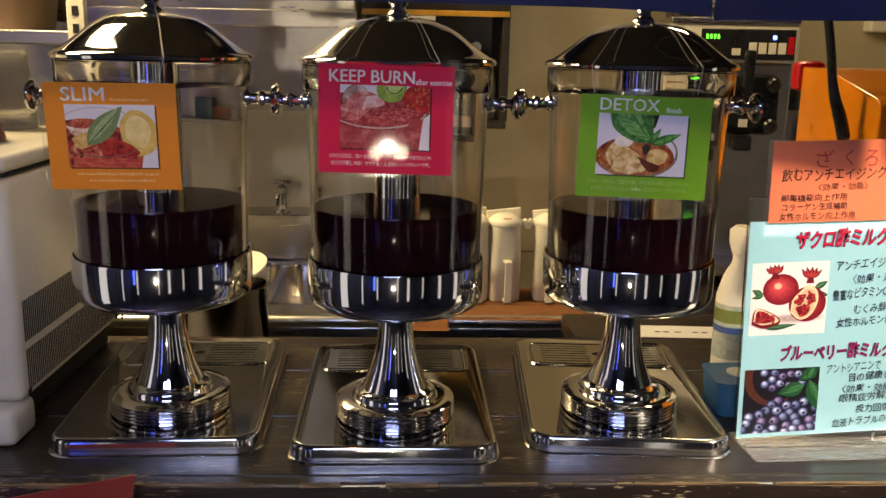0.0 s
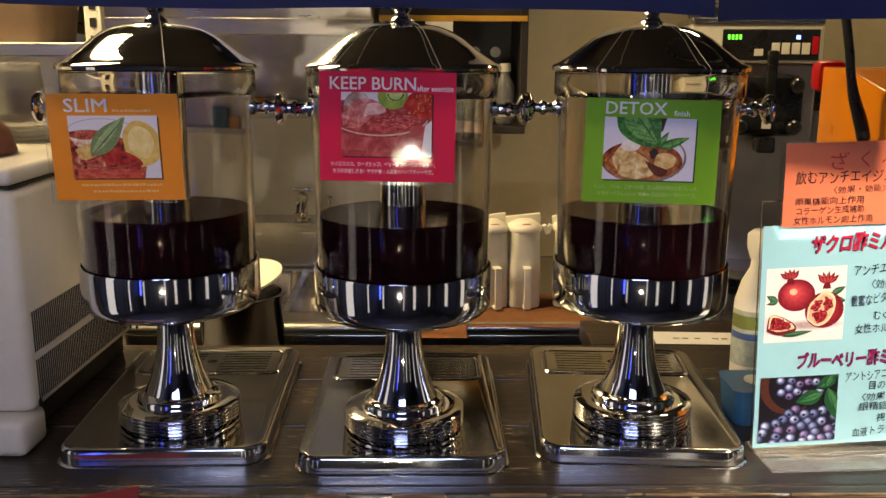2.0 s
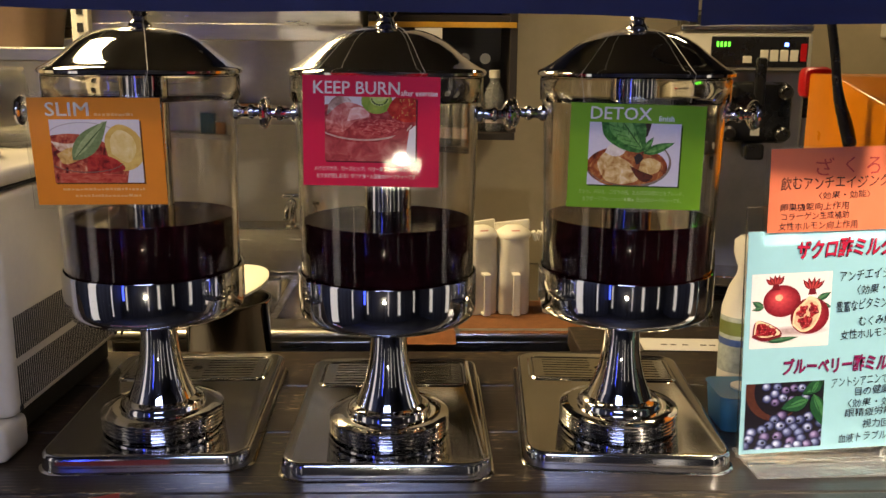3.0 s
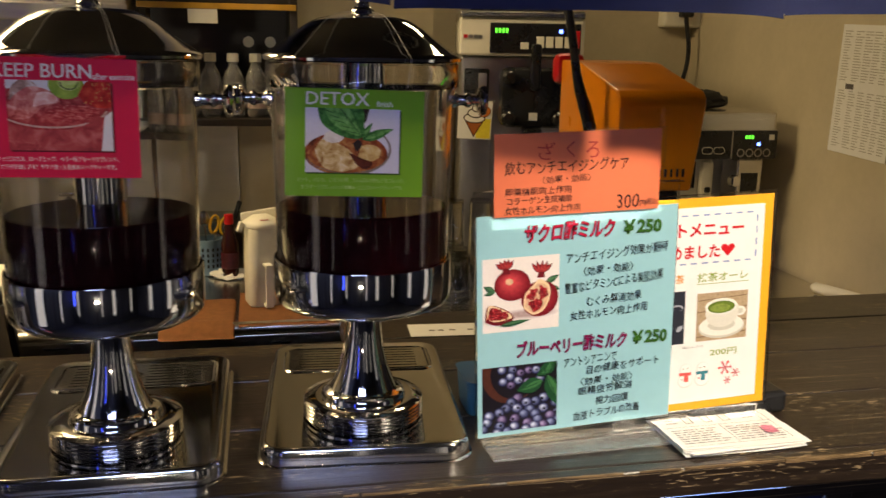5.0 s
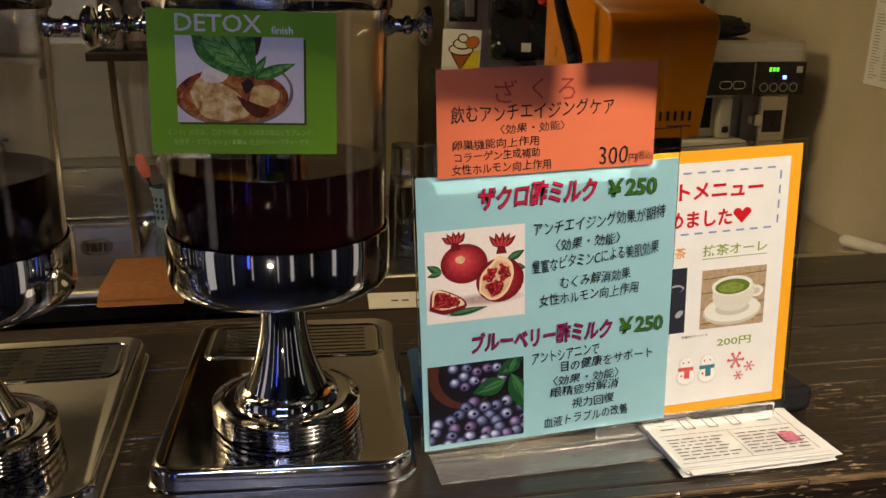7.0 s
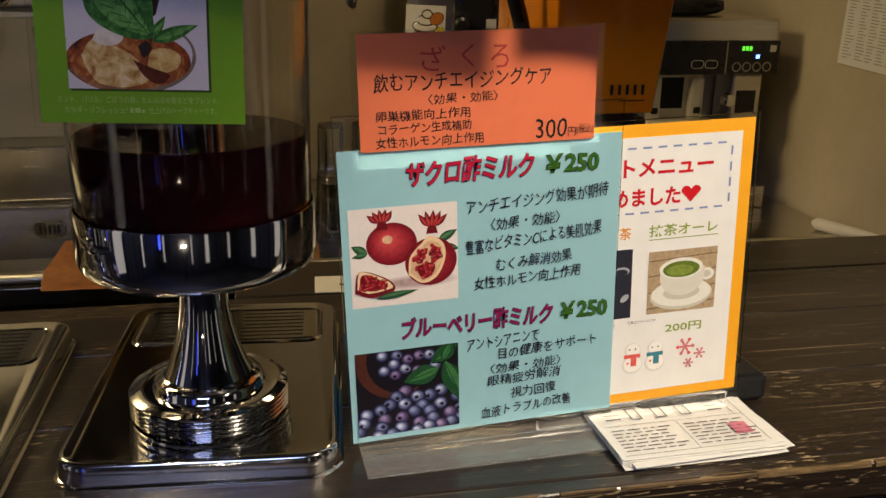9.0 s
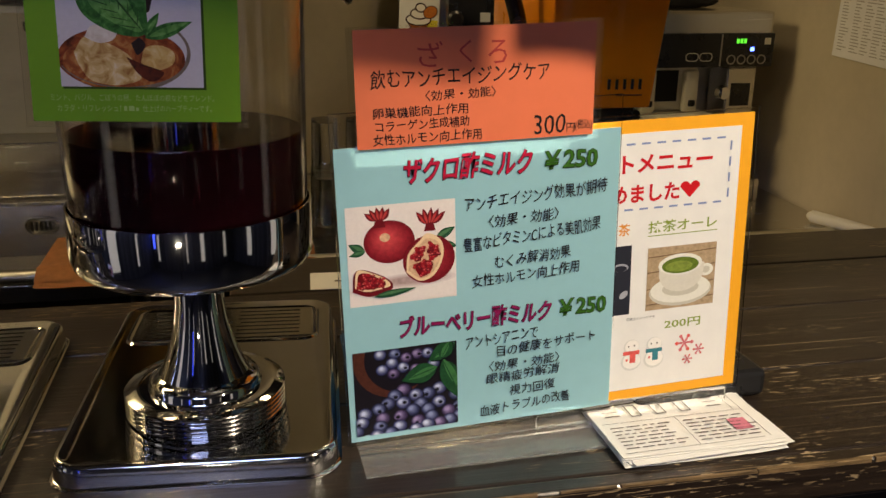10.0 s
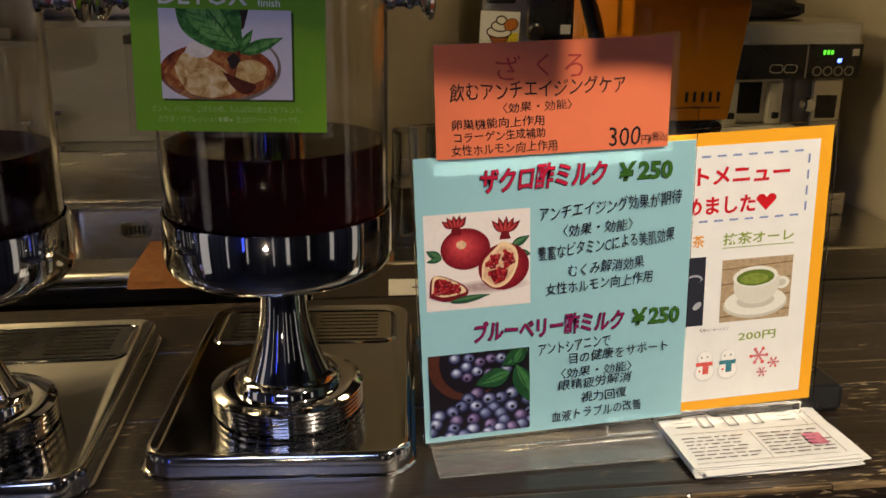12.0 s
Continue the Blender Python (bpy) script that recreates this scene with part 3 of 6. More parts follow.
def dispenser_body(parent):
    foot = [(0, TRAY - 0.003), (0.070, TRAY - 0.003)]
    z = TRAY - 0.002
    for i in range(5):
        foot += [(0.0692, z), (0.0722, z + 0.0004), (0.0736, z + 0.0014), (0.0736, z + 0.0026), (0.0722, z + 0.0036), (0.0692, z + 0.0040)]
        z += 0.0043
    foot += [(0.068, z + 0.0005), (0.058, z + 0.0012), (0.052, z + 0.001), (0.0505, z + 0.003), (0.0505, z + 0.007), (0.048, z + 0.010), (0.043, z + 0.0125), (0.041, z + 0.0135)]
    part("foot", lathe(foot, 72), CHROME, parent, "ribbed round chrome foot", smooth=True)
    s = z + 0.0135
    stem = [(0.0405, s)]
    for i in range(1, 15):
        t = i / 14
        stem.append((0.0215 + 0.0190 * (1 - t) ** 2.3, s + (0.150 - s) * t))
    stem += [(0.0215, 0.152)]
    part("stem", lathe(stem, 56), CHROME, parent, "flared chrome stem", smooth=True)
    bowl = [(0.0, 0.1505), (0.024, 0.1508), (0.05, 0.1575), (0.080, 0.1640), (0.094, 0.1670), (0.1000, 0.1700), (0.1036, 0.1745), (0.1050, 0.1800), (0.1053, 0.186),
            (0.1052, 0.2215), (0.1045, 0.2235), (0.1028, 0.2235), (0.1022, 0.218), (0.1022, 0.19), (0, 0.188)]
    part("bowl_band", lathe(bowl, 96), CHROME, parent, "wide polished chrome band", smooth=True)
    tank = [(0.0995, 0.1895), (0.1008, 0.1895), (0.1014, 0.25), (0.1048, 0.412), (0.1076, 0.420), (0.1082, 0.438), (0.1076, 0.4525),
            (0.1046, 0.4525), (0.1048, 0.438), (0.1040, 0.421), (0.1016, 0.412), (0.0985, 0.25), (0.0980, 0.1895)]
    ob = part("tank", lathe(tank, 96), ACRYLIC, parent, "clear acrylic tank", smooth=True)
    ob.visible_shadow = False
    rim = part("tank_collar", lathe([(0.1088, 0.4210), (0.1098, 0.4225), (0.1098, 0.4470), (0.1088, 0.4480), (0.1084, 0.4470), (0.1084, 0.4220), (0.1088, 0.4210)], 96), ACRYLIC, ob, "clear thick rim of the tank", smooth=True)
    rim.visible_shadow = False
    tea = [(0, 0.1915), (0.0972, 0.1915), (0.0977, 0.25), (0.0981, 0.2845), (0.0975, 0.2858), (0.0, 0.2853)]
    part("tea", lathe(tea, 72), TEA, parent, "dark red herb tea filling the lower tank", smooth=True)
    part("ice_core", lathe([(0, 0.19), (0.0275, 0.192), (0.0275, 0.448), (0.0, 0.45)], 40), CHROME, parent, "steel cooling core", smooth=True)
    lid = [(0.1098, 0.4490), (0.1128, 0.4505), (0.1135, 0.4535), (0.1118, 0.4562), (0.1065, 0.4585), (0.0960, 0.4650), (0.0830, 0.4745),
           (0.0700, 0.4850), (0.0570, 0.4930), (0.0420, 0.4985), (0.0250, 0.5010), (0.0120, 0.5018), (0, 0.5019)]
    lid_ob = part("lid", lathe(lid, 96), CHROME, parent, "domed chrome lid", smooth=True)
    knob = [(0.0135, 0.5016), (0.0130, 0.5050), (0.0085, 0.5090), (0.0080, 0.5130), (0.0105, 0.5160), (0.0130, 0.5205), (0.0140, 0.5260), (0.0125, 0.5315), (0.0075, 0.5350), (0, 0.5362)]
    part("knob", lathe(knob, 40), CHROME, lid_ob, "round chrome lid knob", smooth=True)
    for side in (1, -1):
        prof = [(0, 0), (0.0095, 0), (0.0095, 0.004), (0.0065, 0.007), (0.0065, 0.014), (0.0090, 0.017), (0.0088, 0.0205), (0.0058, 0.0235), (0.0058, 0.027),
                (0.0125, 0.030), (0.0172, 0.0335), (0.0180, 0.0365), (0.0165, 0.0395), (0.010, 0.0412), (0, 0.0418)]
        bm = lathe(prof, 32)
        bmesh.ops.rotate(bm, cent=(0, 0, 0), matrix=Matrix.Rotation(side * math.pi / 2, 3, "Y"), verts=bm.verts)
        bmesh.ops.translate(bm, vec=(side * 0.1042, 0, 0.406), verts=bm.verts)
        part("handle", bm, CHROME, parent, "turned chrome handle knob", smooth=True)


def dispenser(x, y, turn, label):
    d = thing("drink_dispenser", pose(x, y, COUNTER, 0, 0, turn), label, "drink dispenser", "tea dispensers")
    dispenser_tray(d)
    dispenser_body(d)
    return d


base = "chrome acrylic drink dispenser with dark red tea"
first = dispenser(0, 1.1, 0, base + " behind a pink card")
d1 = copy_thing(first, pose(-0.2826, 1.1225, COUNTER, 0, 0, 1.5))
d3 = copy_thing(first, pose(0.2884, 1.1217, COUNTER, 0, 0, -4.0))
d1["label"] = base + " behind an orange card"
d3["label"] = base + " behind a green card"

# ---- signs and cards ----
def cardinks(name, rgbs):
    return [ink_mat(f"{name}_ink", *c, vary=0.04 if min(c) > 150 else 0.24, scale=260) for c in rgbs]


BLUE_SHEET = plain("light_blue_sheet", lin(148, 194, 202), 0.5, vary=0.02, scale=60, coat=0.15)
SALMON = plain("salmon_card", lin(230, 122, 84), 0.5, vary=0.02, scale=60, coat=0.2)
CRIMSON = ink_mat("crimson_marker", 178, 22, 58)
OLIVE = ink_mat("dark_green_marker", 52, 98, 28)
PEN = ink_mat("black_pen", 30, 28, 30, gloss=0.1)
PURPLE = ink_mat("purple_marker", 128, 20, 78)


def graded(dark, light, n):
    return [tuple(round(a + (b - a) * k / (n - 1)) for a, b in zip(dark, light)) for k in range(n)]


def ball(u, v, a, b, first, n, lx, ly, tilt=0.0, sides=28):
    """A printed round thing: shades from the rim to a lighter place towards (lx, ly)."""
    return [(first + k, disc(u + lx * a * 0.8 * k / n, v + ly * b * 0.8 * k / n, a * (1 - 0.86 * k / n), b * (1 - 0.86 * k / n), tilt, sides)) for k in range(n)]


def pomegranates(u0, v0, u1, v1):
    """A printed picture of a whole, a halved and a broken pomegranate on white."""
    W, H = u1 - u0, v1 - v0
    r = random.Random(3)
    def P(a, b):
        return u0 + a * W, v0 + b * H
    def blob(pts):
        return [(p.x, p.y) for p in curve_points([(*P(a, b), 0) for a, b in pts + pts[:1]], 5)][:-1]
    s = [(0, rect(u0, v0, u1, v1))]
    for k in range(5):
        s.append((25 + k, disc(*P(0.58, 0.22), W * (0.42 - 0.04 * k), H * (0.075 - 0.010 * k))))
    for a, b, l, w, t in ((0.16, 0.55, 0.17, 0.045, 150), (0.16, 0.55, 0.15, 0.03, 190), (0.82, 0.62, 0.20, 0.045, 28), (0.86, 0.56, 0.16, 0.04, -14)):
        s += [(5, leaf(*P(a, b), W * l, H * w, t)), (6, leaf(*P(a, b + 0.008), W * l * 0.85, H * w * 0.4, t))]
    s += ball(*P(0.385, 0.63), W * 0.235, H * 0.215, 11, 14, -0.22, 0.30)
    for cx, cy, tilt, h in ((0.30, 0.82, 12, 0.17), (0.76, 0.74, -4, 0.21)):
        s.append((7, [P(cx - 0.055, cy - 0.04), P(cx - 0.03, cy + 0.06), P(cx + 0.03, cy + 0.06), P(cx + 0.055, cy - 0.04)]))
        for a in (-40, -20, 2, 22, 42):
            s += [(7, leaf(*P(cx + a * 0.0008, cy + 0.03), W * h * 0.75, H * 0.030, 90 - a + tilt)), (3, leaf(*P(cx + a * 0.0008 - 0.004, cy + 0.035), W * h * 0.6, H * 0.012, 90 - a + tilt))]
    s += ball(*P(0.745, 0.415), W * 0.245, H * 0.245, 11, 7, 0.2, -0.1, 12)
    s += [(8, blob([(0.53, 0.30), (0.55, 0.48), (0.66, 0.61), (0.74, 0.68), (0.86, 0.60), (0.88, 0.44), (0.80, 0.26), (0.66, 0.20)])), (24, blob([(0.55, 0.32), (0.57, 0.46), (0.67, 0.58), (0.74, 0.63), (0.84, 0.57), (0.855, 0.43), (0.78, 0.28), (0.66, 0.225)]))]
    cells = (((0.59, 0.44), (0.64, 0.54), (0.69, 0.54), (0.69, 0.46), (0.63, 0.40)), ((0.76, 0.58), (0.83, 0.54), (0.84, 0.45), (0.77, 0.42), (0.74, 0.50)), ((0.60, 0.36), (0.69, 0.41), (0.78, 0.38), (0.75, 0.28), (0.66, 0.25)))
    for c in cells:
        s.append((9, blob(list(c))))
        cx, cy = sum(p[0] for p in c) / 5, sum(p[1] for p in c) / 5
        for _ in range(34):
            p, q = r.choice(c), r.random() ** 0.55
            x, y = cx + (p[0] - cx) * q * 0.92 + r.uniform(-0.02, 0.02), cy + (p[1] - cy) * q * 0.92 + r.uniform(-0.02, 0.02)
            s += [(r.choice((7, 2, 2)), disc(*P(x, y), W * 0.019, H * 0.017, r.uniform(0, 90), 8)), (r.choice((3, 10, 2)), disc(*P(x - 0.003, y + 0.005), W * 0.009, H * 0.008, 0, 7))]
    s += [(7, blob([(0.03, 0.16), (0.05, 0.34), (0.13, 0.38), (0.32, 0.29), (0.40, 0.20), (0.36, 0.13), (0.18, 0.10)])), (8, blob([(0.05, 0.20), (0.07, 0.36), (0.14, 0.37), (0.31, 0.28), (0.38, 0.20), (0.32, 0.17), (0.16, 0.15)])), (9, blob([(0.07, 0.22), (0.09, 0.33), (0.16, 0.34), (0.29, 0.26), (0.33, 0.20), (0.17, 0.17)]))]
    for _ in range(60):
        x, y = r.uniform(0.08, 0.32), r.uniform(0.18, 0.33)
        if y < 0.36 - 0.45 * max(0, x - 0.13):
            s += [(r.choice((7, 2, 2)), disc(*P(x, y), W * 0.018, H * 0.016, r.uniform(0, 90), 8)), (r.choice((3, 10, 2)), disc(*P(x - 0.003, y + 0.005), W * 0.008, H * 0.008, 0, 7))]
    s += [(5, leaf(*P(0.22, 0.09), W * 0.40, H * 0.036, 7)), (6, leaf(*P(0.24, 0.10), W * 0.36, H * 0.014, 7))]
    return clipped(s, u0, v0, u1, v1)


POM = cardinks("pomegranate_print", [(226, 217, 211), (178, 160, 158), (150, 20, 34), (184, 62, 60), (222, 120, 120), (34, 76, 50), (74, 116, 78), (104, 14, 26), (228, 200, 158), (112, 10, 20), (214, 104, 100)] + graded((112, 14, 28), (206, 72, 76), 13) + [(214, 176, 140)] + graded((214, 203, 200), (176, 152, 150), 5))


def blueberries(u0, v0, u1, v1):
    """A printed picture of blueberries spilling from a wooden bowl, with green leaves."""
    W, H = u1 - u0, v1 - v0
    r = random.Random(9)
    def P(a, b):
        return u0 + a * W, v0 + b * H
    s = [(0, rect(u0, v0, u1, v1)), (1, disc(*P(0.36, 0.86), W * 0.36, H * 0.44, 25, 32)), (0, disc(*P(0.42, 0.86), W * 0.31, H * 0.38, 25, 32))]
    def berry(a, b, k):
        first = 13 + 6 * r.choice((0, 0, 1, 2))
        x, y = W * 0.064 * k, W * 0.060 * k
        out = [(6, disc(*P(a + 0.010, b - 0.016), x * 1.06, y * 1.06, 0, 16))] + ball(*P(a, b), x, y, first, 6, r.uniform(-0.5, -0.1), r.uniform(0.2, 0.5), 0, 16)
        if r.random() < 0.4:
            c, d = r.uniform(-0.03, 0.03), r.uniform(-0.03, 0.02)
            out += [(first + 3, disc(*P(a + c, b + d), x * 0.48, y * 0.42, 0, 9, wob=0.15, rng=r)), (6, disc(*P(a + c, b + d - 0.004), x * 0.30, y * 0.26, 0, 8))]
        return out
    spots = []
    for _ in range(900):
        a, b = r.uniform(-0.02, 1.02), r.uniform(-0.02, 0.95)
        low = b < 0.24 + 0.26 * min(1, max(0, a - 0.05) / 0.4)
        bowl = ((a - 0.50) / 0.3) ** 2 + ((b - 0.84) / 0.22) ** 2 < 1
        if (low or bowl) and all((a - c) ** 2 + (b - d) ** 2 > 0.0098 for c, d in spots):
            spots.append((a, b))
    for a, b in sorted(spots, key=lambda q: -q[1]):
        s += berry(a, b, 0.95 if b > 0.55 else 1.12)
    for a, b, c, d, t in ((0.98, 0.98, 0.30, 0.085, 210), (0.86, 0.80, 0.50, 0.10, -68), (0.80, 0.72, 0.36, 0.10, 196), (0.84, 0.82, 0.22, 0.07, 60)):
        s += [(6, leaf(*P(a + 0.012, b - 0.016), W * c, W * d, t)), (8, leaf(*P(a, b), W * c, W * d, t)), (9, leaf(*P(a + 0.005, b + 0.010), W * c * 0.86, W * d * 0.4, t + 4)), (8, leaf(*P(a, b), W * c * 0.97, W * d * 0.06, t))]
    return clipped(s, u0, v0, u1, v1)


BERRY = cardinks("blueberry_print", [(20, 15, 24), (74, 38, 28), (46, 54, 92), (66, 74, 116), (104, 72, 92), (92, 102, 142), (10, 10, 20), (160, 166, 192), (28, 74, 42), (60, 112, 64), (62, 72, 114), (86, 94, 138), (112, 120, 158)] + graded((26, 30, 64), (142, 152, 192), 6) + graded((38, 42, 84), (196, 204, 228), 6) + graded((40, 28, 60), (156, 140, 184), 6))

sign = thing("sign_stand", pose(0.4191, 1.0437, 0.9590, 0, 0, 2.8) @ pose(0, 0, 0, 0.65, -2.24, 0), "clear acrylic stand holding a light blue drinks sign", "sign")
sheet = part("sheet", box(-0.0018, 0.2480, 0.0002, 0.0014, 0.0012, 0.2715), BLUE_SHEET, sign, "light blue sheet with marker writing and two fruit pictures")
pane = part("pane", box(-0.004, 0.2500, 0.0018, 0.0042, -0.004, 0.300, 0.0006), FILM, sign, "clear acrylic upright")
pane.visible_shadow = False
foot = thing("acrylic_foot", pose(0.4191, 1.0437, COUNTER, 0, 0, 2.8), "clear bent acrylic foot plate lying on the counter", "stand foot")
ft = part("plate", box(0.004, 0.228, -0.046, 0.035, 0.0008, 0.0032, 0.0006), WORN_ACRYLIC, foot)
ft2 = part("bend", tube([(0.004, -0.012, 0.006), (0.115, -0.014, 0.007), (0.225, -0.010, 0.006)], 0.003), FILM, foot)
ft.visible_shadow = ft2.visible_shadow = False

pom_box = (0.0045, 0.1330, 0.0985, 0.2220)
ink(pomegranates(*pom_box), POM, "pomegranate_picture", sheet, "printed picture of red pomegranates on white", base=2)
ink(blueberries(0.0035, 0.0070, 0.0975, 0.0897), BERRY, "blueberry_picture", sheet, "printed picture of dark blueberries and leaves", base=2)


def marker(body, u, v, w, h, fill, turn=0.0, wob=0.03, edge=True):
    if edge:
        lettering(body, u - 0.0005, v - 0.0007, w + 0.001, h + 0.001, PEN, sheet, bold=0.045, turn=turn, layer=6, shear=0.12, wobble=wob)
    lettering(body, u, v, w, h, fill, sheet, bold=0.022, turn=turn, layer=8, shear=0.12, wobble=wob)


marker("ザクロ酢ミルク", 0.056, 0.2375, 0.111, 0.0225, CRIMSON, 0.5)
marker("￥250", 0.178, 0.2395, 0.049, 0.0165, OLIVE, 0.5)
marker("ブルーベリー酢ミルク", 0.0465, 0.0985, 0.1405, 0.0205, PURPLE, 0.2)
marker("￥250", 0.1945, 0.1005, 0.046, 0.0165, OLIVE, 0.2)
for body, u, v, w, h, t in (("アンチエイジング効果が期待", 0.108, 0.2085, 0.130, 0.0135, 1.2), ("〈効果・効能〉", 0.129, 0.1925, 0.063, 0.0115, 0.2), ("豊富なビタミンCによる美肌効果", 0.106, 0.1720, 0.127, 0.0135, 2.2),
                            ("むくみ解消効果", 0.134, 0.1545, 0.070, 0.0120, 0.8), ("女性ホルモン向上作用", 0.1125, 0.1380, 0.1005, 0.0120, 0.8),
                            ("アントシアニンで", 0.106, 0.0795, 0.069, 0.0115, 1.5), ("目の健康をサポート", 0.1355, 0.0680, 0.096, 0.0115, 1.0), ("〈効果・効能〉", 0.128, 0.0540, 0.068, 0.0105, -1.0),
                            ("眼精疲労解消", 0.125, 0.0410, 0.0715, 0.0110, 0.6), ("視力回復", 0.147, 0.0262, 0.0455, 0.0110, 0.5), ("血液トラブルの改善", 0.119, 0.0085, 0.0885, 0.0120, 1.2)):
    lettering(body, u, v, w, h, PEN, sheet, bold=0.004, turn=t + 1.6, wobble=0.05, shear=0.08)
tape = thing("sticky_tape", pose(0.4191, 1.0437, 0.9590, 0, 0, 2.8) @ pose(0, 0, 0, 0.65, -2.24, 0), "strip of clear tape along the blue sheet's upper edge", "tape")
tp = part("strip", box(0.016, 0.2, -0.0012, -0.0009, 0.256, 0.272), FILM, tape)
tp.visible_shadow = False

topcard = thing("price_card", pose(0.4191, 1.0437, 0.9590, 0, 0, 2.8) @ pose(0, 0, 0, 0.65, -2.24, 0) @ pose(0.0178, -0.0026, 0.2702, 0, 0.5, 0), "laminated salmon orange card with handwriting, taped over the blue sign", "sign")
tcard = part("card", box(0, 0.2025, -0.0002, 0.0006, 0, 0.0940), SALMON, topcard, "salmon orange card")
lam = part("laminate", box(-0.005, 0.2090, 0.0008, 0.0012, -0.004, 0.0965), FILM, topcard, "clear laminating film")
lam.visible_shadow = False
RED_PEN = ink_mat("dark_red_pen", 186, 66, 62)
for body, u, v, w, h, m, b in (("ざ", 0.052, 0.064, 0.020, 0.020, RED_PEN, 0.0), ("く", 0.086, 0.066, 0.010, 0.018, RED_PEN, 0.0), ("ろ", 0.110, 0.064, 0.016, 0.019, RED_PEN, 0.0),
                               ("飲むアンチエイジングケア", 0.012, 0.0475, 0.150, 0.0150, PEN, 0.004), ("〈効果・効能〉", 0.057, 0.0365, 0.059, 0.0085, PEN, 0.004),
                               ("卵巣機能向上作用", 0.013, 0.0240, 0.079, 0.0088, PEN, 0.006), ("コラーゲン生成補助", 0.0155, 0.0135, 0.078, 0.0088, PEN, 0.006), ("女性ホルモン向上作用", 0.0125, 0.0020, 0.091, 0.0094, PEN, 0.006),
                               ("300", 0.150, 0.003, 0.028, 0.0165, PEN, 0.0), ("円", 0.1785, 0.0035, 0.0075, 0.0075, PEN, 0.004), ("(税込)", 0.186, 0.0035, 0.0155, 0.0095, PEN, 0.004)):
    lettering(body, u, v, w, h, m, tcard, bold=b, turn=0.5, wobble=0.05, layer=5)

# the white menu with an orange border, in its own holder
menu = thing("menu_sign", pose(0.8014, 1.0640, 0.9760, 0, 0, 2.8) @ pose(0, 0, 0, -1.0, -2.0, 0), "white winter drinks menu with an orange border in a clear holder", "sign")
ORANGE_PAPER = plain("orange_paper", lin(240, 170, 40), 0.5, vary=0.03, scale=50, coat=0.2)
part("border", box(-0.205, 0.0, 0.0006, 0.0016, 0.0, 0.2720), ORANGE_PAPER, menu, "orange paper border")
msheet = part("sheet", box(-0.193, -0.0125, -0.0002, 0.0004, 0.0105, 0.2605), WHITE_PAPER, menu, "white printed sheet")
hold = part("holder", box(-0.21, 0.006, 0.0020, 0.0045, -0.006, 0.276, 0.0005), FILM, menu, "clear plastic holder")
hold.visible_shadow = False
RED_PRINT = ink_mat("red_print", 200, 24, 34)
GREEN_PRINT = ink_mat("green_print", 138, 158, 62)
ORANGE_PRINT = ink_mat("orange_print", 226, 150, 50)
DASH = ink_mat("blue_dash_print", 130, 148, 192)
dashes = [(-0.1515 + i * 0.0148, 0.2490, 0.0085, 0.0018) for i in range(8)] + [(-0.1515 + i * 0.0148, 0.1890, 0.0085, 0.0018) for i in range(8)] + [(-0.0340, 0.1935 + i * 0.0148, 0.0018, 0.0085) for i in range(4)]
bars(dashes, DASH, msheet, "dashed_frame", 4)
lettering("トメニュー", -0.140, 0.2235, 0.089, 0.0165, RED_PRINT, msheet, bold=0.03, layer=4)
lettering("めました", -0.1495, 0.1960, 0.067, 0.0165, RED_PRINT, msheet, bold=0.03, layer=4)
hr = [(-0.0720, 0.1965), (-0.0815, 0.2065)] + disc(-0.0770, 0.2075, 0.0048, 0.0045, 0, 8, 180, 20)[::1] + disc(-0.0670, 0.2075, 0.0048, 0.0045, 0, 8, 160, 0) + [(-0.0625, 0.2065)]
ink([(0, hr)], [RED_PRINT], "heart", msheet, base=4)
lettering("抹茶オーレ", -0.112, 0.1655, 0.070, 0.0115, GREEN_PRINT, msheet, bold=0.015, layer=4)
bars([(-0.112, 0.1625, 0.071, 0.0008)], GREEN_PRINT, msheet, "underline", 4)
lettering("茶", -0.1415, 0.1655, 0.0115, 0.0115, ORANGE_PRINT, msheet, bold=0.015, layer=4)
lettering("200円", -0.0905, 0.0680, 0.038, 0.0090, GREEN_PRINT, msheet, bold=0.015, layer=4)
lettering("写真はイメージです", -0.130, 0.0810, 0.0290, 0.0030, PEN, msheet, layer=4)


def matcha(u0, v0, u1, v1):
    """A printed picture of a white cup of green tea on a saucer on boards."""
    W, H = u1 - u0, v1 - v0
    def P(a, b):
        return u0 + a * W, v0 + b * H
    s = [(0, rect(u0, v0, u1, v1))]
    for b in (0.08, 0.33, 0.60, 0.84):
        s.append((1, [P(0, b), P(1, b + 0.05), P(1, b + 0.068), P(0, b + 0.018)]))
    s += [(2, disc(*P(0.50, 0.27), W * 0.46, H * 0.24)), (3, disc(*P(0.50, 0.30), W * 0.44, H * 0.22)), (2, disc(*P(0.50, 0.31), W * 0.27, H * 0.12))]
    s += [(3, disc(*P(0.86, 0.57), W * 0.11, H * 0.10)), (2, disc(*P(0.86, 0.57), W * 0.06, H * 0.055))]
    cup = [P(0.17, 0.70)] + [P(0.5 + 0.33 * math.cos(a), 0.62 - 0.36 * math.sin(a) ** 0.8) for a in (math.pi - math.pi * i / 14 for i in range(1, 14))] + [P(0.83, 0.70)]
    s += [(4, cup), (3, disc(*P(0.48, 0.70), W * 0.32, H * 0.17)), (5, disc(*P(0.48, 0.685), W * 0.27, H * 0.13)), (6, disc(*P(0.46, 0.67), W * 0.20, H * 0.085))]
    return clipped(s, u0, v0, u1, v1)


